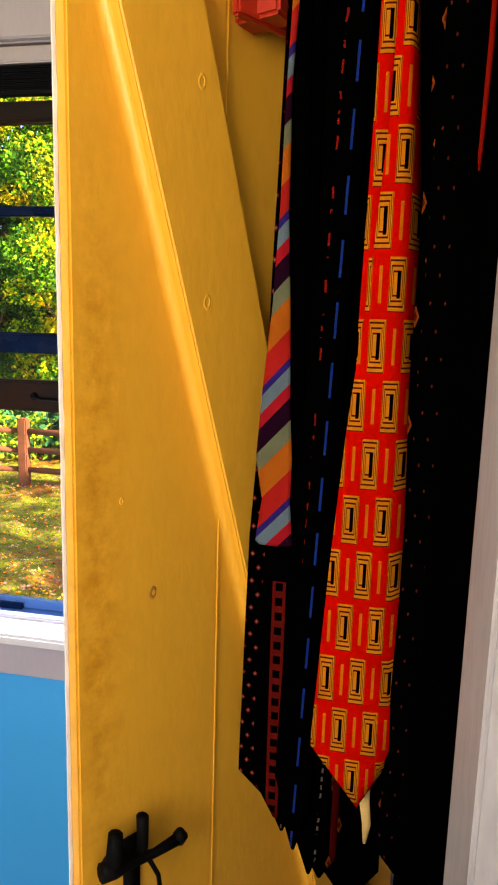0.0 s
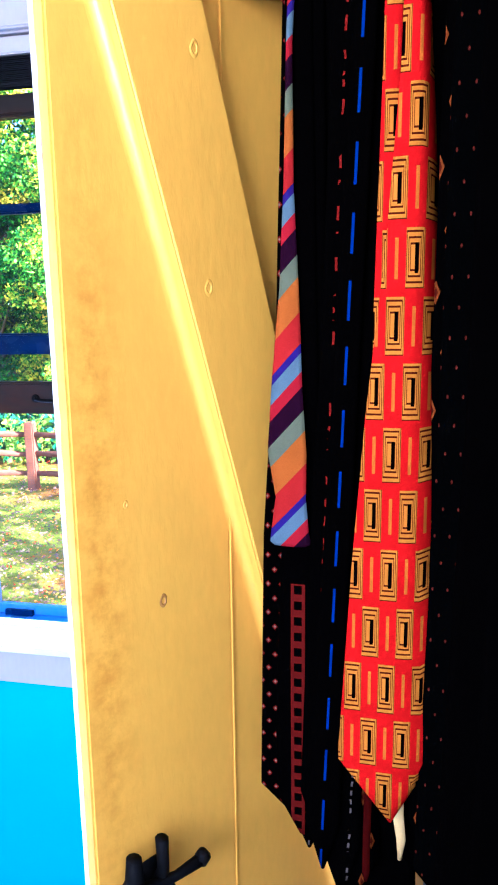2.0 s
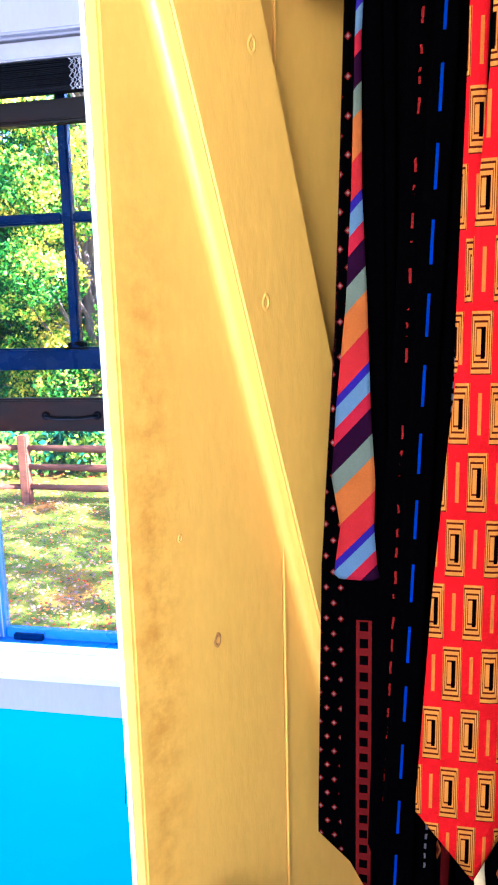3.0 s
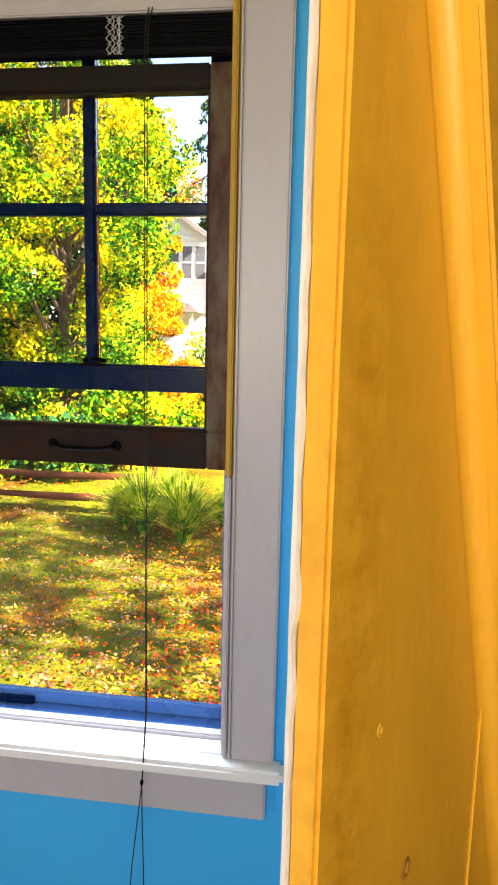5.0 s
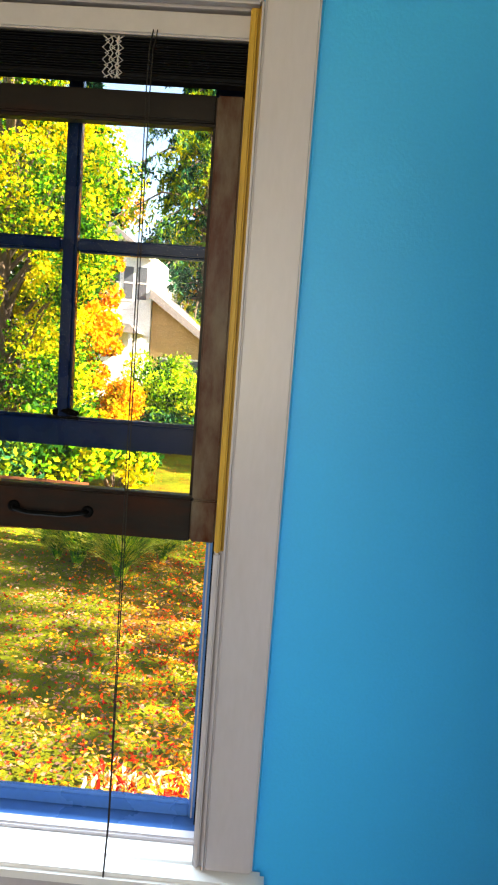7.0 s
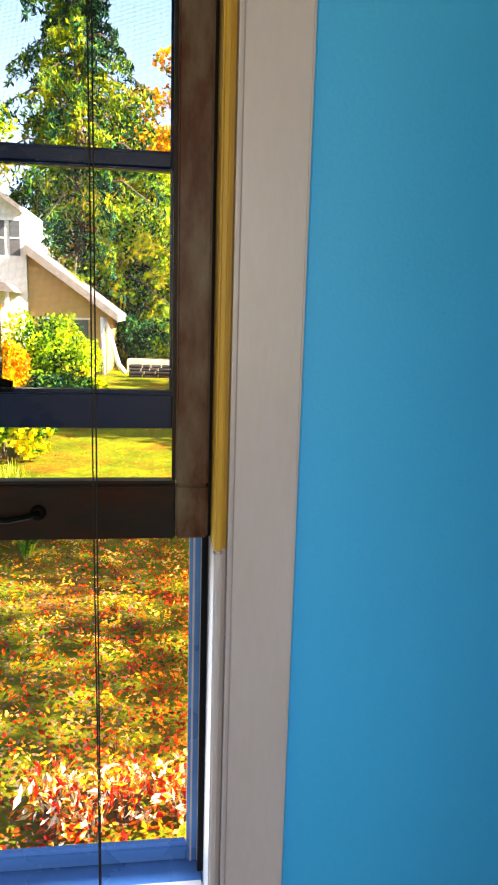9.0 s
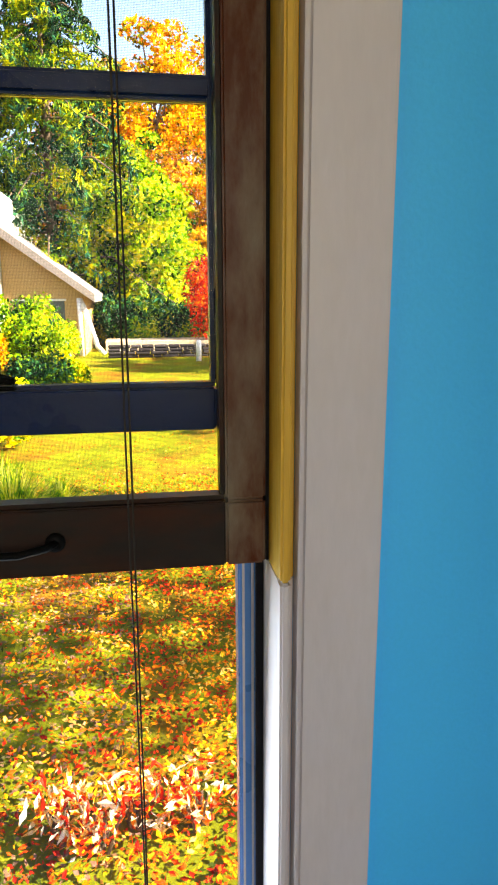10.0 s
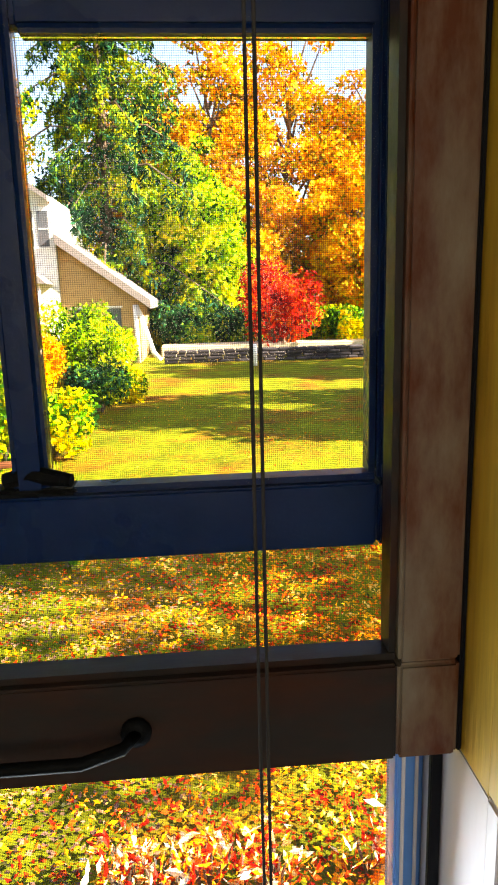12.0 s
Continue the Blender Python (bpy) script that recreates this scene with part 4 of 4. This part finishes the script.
for v in bm.verts:
    r = max(abs(v.co.x), abs(v.co.y))
    k = 22 * r + 900 * r ** 6
    v.co.x, v.co.y = v.co.x / max(r, 1e-6) * k, v.co.y / max(r, 1e-6) * k + 12
    d = math.hypot(v.co.x, v.co.y)
    v.co.z = GZ + 0.05 * noise.noise((v.co.x * 0.5, v.co.y * 0.5, 0)) * min(1, d / 8)
structure(obj("ground", bm, GROUND, True), "autumn lawn covered in fallen leaves", "lawn")
structure(block("foundation", -2.42, 1.5, 0.131, 0.16, GZ - 0.3, WZ0 - 0.06, SIDING, bevel=0), "white outside wall under the window", "wall")


def leaves(name, centres, sizes, mat, rng, flat=0.0, aspect=0.6, droop=0.0):
    """One mesh of many small pointed leaves."""
    n = len(centres)
    a = rng.normal(size=(n, 3))
    a[:, 2] = a[:, 2] * (1 - flat) - droop
    a /= np.linalg.norm(a, axis=1)[:, None]
    b = rng.normal(size=(n, 3))
    b[:, 2] *= (1 - flat)
    b -= (b * a).sum(1)[:, None] * a
    b /= np.linalg.norm(b, axis=1)[:, None]
    up = np.cross(a, b)
    s = np.asarray(sizes)[:, None]
    c = np.asarray(centres)
    v = np.stack([c - a * s, c + b * s * aspect + up * s * 0.12, c + a * s, c - b * s * aspect + up * s * 0.12], 1).reshape(-1, 3)
    me = bpy.data.meshes.new(name)
    me.from_pydata(v.tolist(), [], np.arange(4 * n).reshape(-1, 4).tolist())
    me.materials.append(mat)
    return new(name, me)


def clumps(rng, blobs, count, inner=0.55):
    """Points scattered through ellipsoids, thicker towards their skin."""
    out = []
    w = np.array([b[3] * b[4] * b[5] for b in blobs]) ** 0.7
    for (x, y, z, rx, ry, rz), k in zip(blobs, (count * w / w.sum()).astype(int)):
        d = rng.normal(size=(k, 3))
        d /= np.linalg.norm(d, axis=1)[:, None]
        r = rng.uniform(inner, 1.0, size=(k, 1)) ** 0.6
        out.append(np.array([x, y, z]) + d * r * np.array([rx, ry, rz]))
    return np.concatenate(out)


def tree(x, y, height, spread, mat, leaf, count, seed, label, name="tree", base=0.15, blobs=26, taper=0.0, clump=1.0):
    rng = np.random.default_rng(seed)
    t = thing(name, pose(x, y, GZ), label, "tree")
    pts = [(0, 0, -0.1)] + [(0.12 * spread * math.sin(seed + k) * k / 5, 0.1 * spread * math.cos(seed * 2 + k) * k / 5, height * 0.17 * k) for k in range(1, 6)]
    tr = tube("trunk", pts, [0.017 * height * (1 - 0.15 * k) for k in range(6)], BARK, t, sides=10)
    bm = bmesh.new()
    bl = []
    for k in range(blobs):
        h = base + (1 - base) * (k + 0.5) / blobs
        wide_at = spread * (1 - taper * (h - base) / (1 - base)) * (1 if taper else math.sin(math.pi * min(0.93, max(0.2, h))) ** 0.5)
        an = k * 2.4 + rng.uniform(-0.5, 0.5)
        q = wide_at * rng.uniform(0.35, 0.8)
        c = (q * math.cos(an), q * math.sin(an), height * h + rng.uniform(-0.03, 0.03) * height)
        r = wide_at * (rng.uniform(0.2, 0.36) if taper else rng.uniform(0.28, 0.5) * clump) + 0.1
        bl.append((*c, r, r, r * rng.uniform(0.5, 0.8)))
        z0 = max(0.12, h - 0.22) * height
        tube_bm(bm, [(0, 0, z0), (c[0] * 0.5, c[1] * 0.5, (z0 + c[2]) / 2), c], [0.006 * height, 0.004 * height, 0.0015 * height], 5)
    part("limbs", bm, BARK, t)
    ctr = clumps(rng, bl, count, 0.35)
    cr = leaves("crown", ctr, rng.uniform(0.5, 1.3, len(ctr)) * leaf, mat, rng)
    cr.parent = t
    return t


def conifer(x, y, height, spread, count, seed, label):
    """A tall evergreen: whorls of drooping boughs hung with narrow sprays."""
    rng = np.random.default_rng(seed)
    t = thing("conifer", pose(x, y, GZ), label, "tree")
    tube("trunk", [(0, 0, -0.1), (0.05, 0, height * 0.5), (0, 0, height * 0.98)], [0.016 * height, 0.010 * height, 0.001 * height], BARK, t, sides=8)
    bm = bmesh.new()
    centres, n = [], 150
    for k in range(n):
        h = 0.03 + 0.95 * (k / n) ** 0.85
        reach = spread * (1.02 - h) ** 0.8 * rng.uniform(0.4, 1.2)
        an = k * 2.4 + rng.uniform(-0.4, 0.4)
        ca, sa, z = math.cos(an), math.sin(an), h * height
        rise, fall = 0.10 * reach, 0.45 * reach
        tube_bm(bm, [(0, 0, z), (ca * reach * 0.5, sa * reach * 0.5, z + rise - fall * 0.25), (ca * reach, sa * reach, z + rise - fall)],
                [0.0035 * height, 0.002 * height, 0.0008 * height], 4)
        m = int(count / n * (0.35 + 1.3 * (1 - h)))
        u = rng.uniform(0.12, 1.0, m) ** 0.7
        side = rng.normal(size=m) * 0.16 * reach * (1.15 - u)
        hang = rng.uniform(0, 1, m) ** 1.5 * (0.25 + 0.22 * reach)
        centres.append(np.stack([ca * reach * u - sa * side, sa * reach * u + ca * side, z + rise * u - fall * u * u - hang], 1))
    part("limbs", bm, BARK, t)
    c = np.concatenate(centres)
    leaves("crown", c, rng.uniform(0.5, 1.3, len(c)) * 0.17, LEAF_CONIFER, rng, aspect=0.30, droop=0.9).parent = t
    return t


def bush(x, y, rx, rz, mat, leaf, count, seed, label, name="bush", category="bush"):
    rng = np.random.default_rng(seed)
    t = thing(name, pose(x, y, GZ), label, category)
    bl = [(rng.uniform(-0.6, 0.6) * rx, rng.uniform(-0.6, 0.6) * rx, rz * rng.uniform(0.25, 0.75), rx * 0.5, rx * 0.5, rz * 0.4) for _ in range(9)]
    bm = bmesh.new()
    for b in bl:
        tube_bm(bm, [(b[0] * 0.2, b[1] * 0.2, -0.05), (b[0] * 0.7, b[1] * 0.7, b[2] * 0.6), b[:3]], [0.02 * rz + 0.004, 0.012 * rz + 0.003, 0.004], 5)
    part("stems", bm, BARK, t)
    ctr = clumps(rng, bl, count, 0.2)
    lv = leaves("foliage", ctr, rng.uniform(0.5, 1.3, len(ctr)) * leaf, mat, rng, aspect=0.36 if rz < 0.5 else 0.6)
    lv.parent = t
    return t


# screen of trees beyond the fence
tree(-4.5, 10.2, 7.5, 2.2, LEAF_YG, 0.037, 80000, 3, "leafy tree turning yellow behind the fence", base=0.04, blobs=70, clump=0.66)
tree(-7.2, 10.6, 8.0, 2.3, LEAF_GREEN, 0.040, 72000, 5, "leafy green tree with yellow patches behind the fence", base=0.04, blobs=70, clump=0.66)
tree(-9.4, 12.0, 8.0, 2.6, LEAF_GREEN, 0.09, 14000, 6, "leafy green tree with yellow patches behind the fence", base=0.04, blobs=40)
# Dark leaf colour backs the front trees with shade.
tree(-6.2, 13.0, 7.4, 2.6, LEAF_DARK, 0.10, 12000, 8, "tree behind its neighbours, coloured dark green for their shade", base=0.05, blobs=40)
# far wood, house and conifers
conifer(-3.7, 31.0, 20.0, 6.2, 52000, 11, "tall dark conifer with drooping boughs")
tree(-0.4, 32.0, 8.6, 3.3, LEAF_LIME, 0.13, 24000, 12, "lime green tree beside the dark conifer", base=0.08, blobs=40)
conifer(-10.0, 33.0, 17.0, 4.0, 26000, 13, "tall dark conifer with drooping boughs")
for k, (x, y, h, s) in enumerate(((1.2, 40, 16, 4.8), (6.0, 42, 17.5, 5.2), (11.5, 41, 16, 5.0), (17, 43, 13, 5.0), (-3, 46, 15, 5.0), (3.6, 37, 8, 3.4), (8.6, 36, 8.5, 3.6), (-14, 44, 15, 5))):
    tree(x, y, h, s, LEAF_Y, 0.14, 24000, 20 + k, "golden autumn tree at the edge of the wood", base=0.10, blobs=30)
bush(3.3, 26.5, 1.6, 3.3, LEAF_RED, 0.085, 6000, 31, "red-leaved maple bush beyond the drive")
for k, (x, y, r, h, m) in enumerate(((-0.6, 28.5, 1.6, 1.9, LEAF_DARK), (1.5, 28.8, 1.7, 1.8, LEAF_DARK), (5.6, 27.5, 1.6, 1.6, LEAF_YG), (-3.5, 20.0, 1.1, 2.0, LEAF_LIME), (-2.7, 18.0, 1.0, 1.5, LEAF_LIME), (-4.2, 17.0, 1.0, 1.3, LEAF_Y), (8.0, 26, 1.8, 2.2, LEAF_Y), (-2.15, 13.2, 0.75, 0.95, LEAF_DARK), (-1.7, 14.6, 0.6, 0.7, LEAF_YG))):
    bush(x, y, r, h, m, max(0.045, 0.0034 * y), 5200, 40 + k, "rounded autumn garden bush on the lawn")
# unseen trees added beside the house to shade and dapple the lawn
tree(7.8, 1.9, 9.6, 3.0, LEAF_Y, 0.13, 3600, 51, "unseen golden tree added to shade the lawn", base=0.30, blobs=13)
tree(15.0, 9.5, 9.5, 3.2, LEAF_Y, 0.15, 7000, 52, "unseen golden tree added to shade the lawn", base=0.3, blobs=20)
tree(9.6, 10.0, 9.5, 2.8, LEAF_Y, 0.15, 9000, 53, "unseen golden tree added to shade the lawn", base=0.25, blobs=20)
tree(12.0, 17.5, 10.0, 3.2, LEAF_Y, 0.16, 9000, 54, "unseen golden tree added to shade the lawn", base=0.25, blobs=20)
# golden tree in front of the house
tree(-6.0, 19.5, 6.5, 1.4, LEAF_Y, 0.075, 18000, 55, "golden autumn tree in front of the house", base=0.06, blobs=30)

# neighbouring house
HY = 24.0
house = thing("house", pose(-0.4, HY, GZ), "white neighbouring house with a low tan wing", "house")
block("wall", -9.5, -4.3, 0, 6.5, 0, 5.6, SIDING, house, 0.01)
for i in range(28):
    block("siding_board", -9.51, -4.29, -0.03, -0.004, 0.2 + i * 0.19, 0.2 + i * 0.19 + 0.175, SIDING, house, 0)


def prism(name, outline, y0, y1, mat, label):
    """A solid drawn in x and z and pushed from y0 to y1, as a part of the house."""
    bm = bmesh.new()
    f = [bm.verts.new((x, y0, z)) for x, z in outline]
    g = [bm.verts.new((x, y1, z)) for x, z in outline]
    bm.faces.new(f), bm.faces.new(g[::-1])
    for k in range(len(outline)):
        m = (k + 1) % len(outline)
        bm.faces.new((f[k], g[k], g[m], f[m]))
    bmesh.ops.recalc_face_normals(bm, faces=bm.faces[:])
    return part(name, bm, mat, house, label)


prism("gable", [(-9.5, 5.58), (-4.5, 5.58), (-7.0, 7.25)], 0.0, 6.4, SIDING, "white boarded gable")
for side in (1, -1):
    e, q = -7.2 + side * 2.85, -7.2
    prism("roof", [(e, 5.40), (q, 7.45), (q, 7.62), (e, 5.58)], -0.55, 7.0, ROOF, "grey shingled roof slope")
for x in (-4.65, -5.15, -5.65):
    w = block("window", x - 0.17, x + 0.17, -0.06, -0.032, 4.0, 5.15, DARKGLASS, house, 0.004)
    block("window_frame", x - 0.23, x + 0.23, -0.058, -0.0305, 3.92, 3.995, CASING_WHITE, w, 0.004)
    block("window_frame", x - 0.23, x + 0.23, -0.058, -0.0305, 5.155, 5.22, CASING_WHITE, w, 0.004)
    block("window_frame", x - 0.16, x + 0.16, -0.075, -0.061, 4.55, 4.6, CASING_WHITE, w, 0.004)
prism("wing_roof", [(-4.28, 4.40), (-1.2, 2.14), (-1.2, 1.86), (-4.28, 4.08)], -0.35, 6.3, ROOF, "grey shingled lean-to roof")
prism("wing_wall", [(-4.28, 0), (-4.28, 4.07), (-1.62, 2.15), (-1.62, 0)], 0.2, 6.0, TAN, "tan boarded wing wall")
for i in range(20):
    z = 0.1 + i * 0.19
    right = min(-1.61, -1.62 - (z + 0.19 - 2.15) / 0.722 if z + 0.19 > 2.15 else -1.61)
    block("siding_board", -4.27, right, 0.165, 0.197, z, z + 0.17, TAN, house, 0)
prism("porch_roof", [(-7.4, 3.35), (-4.75, 3.05), (-4.45, 2.75), (-7.4, 2.85)], -1.3, -0.04, ROOF, "low porch roof over the house door")
for x in (-4.75, -6.2):
    block("porch_post", x - 0.06, x + 0.06, -1.2, -1.08, 0, 2.8, CASING_WHITE, house, 0.01, "white porch post")
for x in (-3.7, -2.5):
    w = block("window", x - 0.24, x + 0.24, 0.12, 0.163, 1.0, 1.9, DARKGLASS, house, 0.004)
    block("window_frame", x - 0.3, x + 0.3, 0.115, 0.162, 0.93, 0.995, CASING_WHITE, w, 0.004)
    block("window_frame", x - 0.3, x + 0.3, 0.115, 0.162, 1.905, 1.97, CASING_WHITE, w, 0.004)
tube("brace", [(-1.75, -0.1, 2.0), (-1.72, -0.12, 0.0)], 0.08, CASING_WHITE, house, "white eave post", 8)
tube("downpipe", [(-1.72, 0.1, 1.95), (-1.6, 0.0, 1.7), (-1.2, -0.05, 0.35), (-0.95, -0.05, 0.05)], 0.09, CASING_WHITE, house, "white downpipe", 8)

structure(block("driveway", -1.4, 12, 25.6, 27.2, GZ - 0.1, GZ + 0.40, DRIVE, bevel=0.02), "pale gravel drive beside the house", "driveway")
# Dark stones stand in for the band of shade across the drive.
wallrow = thing("shade_band_wall", pose(0, 0, 0), "low dry stone wall, dark for the shade along the drive", "garden wall")
rngw = random.Random(5)
for row in range(4):
    x = -1.2
    while x < 10:
        w = rngw.uniform(0.28, 0.6)
        block("stone", x, x + w - 0.02, 22.9 + rngw.uniform(0, 0.05), 23.3, GZ + row * 0.11, GZ + row * 0.11 + 0.104, STONE, wallrow, 0.03, seg=1)
        x += w
b1 = thing("marker_post", pose(1.75, 21.5, GZ), "short white marker post on the lawn", "post")
tube("post", [(0, 0, -0.05), (0, 0, 0.62), (0, 0, 0.68)], [0.09, 0.09, 0.05], CASING_WHITE, b1)
b2 = thing("bin", pose(-2.6, 22.6, GZ), "blue plastic bin by the house wall", "bin")
block("body", -0.2, 0.2, -0.2, 0.2, 0, 0.75, material("blue_plastic", (0.05, 0.16, 0.45), 0.5), b2, 0.03)

# undergrowth behind the fence; the dark shrubs are added for shadow under the trees
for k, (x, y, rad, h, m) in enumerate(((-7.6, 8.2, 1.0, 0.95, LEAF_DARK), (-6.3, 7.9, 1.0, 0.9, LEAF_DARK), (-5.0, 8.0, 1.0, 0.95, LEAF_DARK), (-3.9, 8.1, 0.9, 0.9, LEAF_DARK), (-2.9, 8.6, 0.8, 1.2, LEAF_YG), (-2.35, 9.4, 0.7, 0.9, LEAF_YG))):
    bush(x, y, rad, h, m, 0.06, 2600, 70 + k, "dense shrub behind the rail fence, dark ones for shade")

# split-rail fence
fence = thing("fence", pose(0, 5.95, GZ), "weathered split-rail wooden fence across the lawn", "fence")
for k, x in enumerate((-11.34, -9.44, -7.54, -5.64, -3.74, -1.84)):
    b = bmesh.new()
    bm_box(b, x - 0.06, x + 0.06, -0.06, 0.06, -0.2, 0.86 if k < 5 else 0.62, 0.015, 2)
    part("post", b, RAILWOOD, fence)
    span = 1.9
    if k < 5:
        for z in (0.22, 0.47, 0.70):
            j = random.uniform(-0.02, 0.02)
            tube("rail", [(x, 0, z + j), (x + span / 2, 0.02, z + j - 0.015), (x + span, 0, z + random.uniform(-0.02, 0.02))], [0.035, 0.05, 0.035], RAILWOOD, fence, sides=6)


def grass_clump(x, y, h, r, n, seed):
    rng = np.random.default_rng(seed)
    an = rng.uniform(0, math.tau, n)
    lean = rng.uniform(0.1, 1.0, n) ** 1.2 * r
    hh = h * rng.uniform(0.6, 1.05, n)
    vs, fs = [], []
    for a, l, q in zip(an, lean, hh):
        ca, sa = math.cos(a), math.sin(a)
        i = len(vs)
        for t in (0, 0.35, 0.7, 1.0):
            d = 0.06 * r + l * t * t
            z = q * (t - 0.42 * (l / r) * t * t)
            w = 0.011 * (1 - 0.85 * t)
            vs += [(ca * d - sa * w, sa * d + ca * w, z), (ca * d + sa * w, sa * d - ca * w, z)]
        fs += [(i + 2 * k, i + 2 * k + 1, i + 2 * k + 3, i + 2 * k + 2) for k in range(3)]
    me = bpy.data.meshes.new("grass_clump")
    me.from_pydata(vs, [], fs)
    me.materials.append(GRASS)
    ob = new("grass_clump", me)
    ob.matrix_world = pose(x, y, GZ)
    return tagged(ob, "arching yellow-green ornamental grass clump on the lawn", "grass", kind="stuff")


for k, (x, y, h, r) in enumerate(((-1.25, 5.05, 0.8, 0.55), (-1.75, 5.35, 0.8, 0.55), (-0.95, 5.7, 0.5, 0.36), (-1.45, 5.55, 0.8, 0.5), (-2.0, 5.5, 0.6, 0.4))):
    grass_clump(x, y, h, r, 700, 60 + k)

rng = np.random.default_rng(9)
n = 26000
px, py = rng.uniform(-7, 5, n), 0.5 + rng.beta(1.0, 2.2, n) * 17
keep = np.ones(n, bool)
keep &= rng.uniform(size=n) < 0.95
c = np.stack([px, py, np.full(n, GZ + 0.03) + rng.uniform(0, 0.02, n)], 1)[keep]
tagged(leaves("fallen_leaves", c, rng.uniform(0.007, 0.019, len(c)), LITTER, rng, flat=0.75, aspect=0.55), "loose brown, orange and pale fallen leaves on the lawn", "leaves", kind="stuff")
n = 17000
px, py = rng.uniform(-6, -0.2, n), 1.4 + rng.beta(1.1, 1.5, n) * 5.6
c = np.stack([px, py, np.full(n, GZ + 0.028) + rng.uniform(0, 0.02, n)], 1)
tagged(leaves("withered_leaves", c, rng.uniform(0.008, 0.022, n), WITHERED, rng, flat=0.8, aspect=0.6), "withered brown and grey leaves trodden into the lawn", "leaves", kind="stuff")
n = 26000
px, py = rng.normal(0.7, 1.1, n), 0.9 + rng.beta(1.1, 1.6, n) * 6.5
c = np.stack([px, py, np.full(n, GZ + 0.035) + rng.uniform(0, 0.03, n)], 1)
tagged(leaves("leaf_litter", c, rng.uniform(0.009, 0.024, len(c)), LITTER, rng, flat=0.6, aspect=0.5), "thick orange and red leaf litter below the window", "leaves", kind="stuff")
for k, (x, y) in enumerate(((-0.52, 1.72), (-0.36, 1.64), (-0.22, 1.74), (0.03, 1.70), (0.42, 1.75))):
    bush(x, y, 0.18, 0.30, LEAF_NEAR, 0.034, 130, 80 + k, "low shrub with pale and reddish leaves under the window", "shrub", "shrub")

# floor boards last
for k in range(16):
    block("board", -2.3 + k * 0.18, -2.3 + k * 0.18 + 0.178, -2.77, WALL_Y - 0.002, FLOOR - 0.0178, FLOOR, FLOORWOOD, room_floor, bevel=0.001, seg=1)
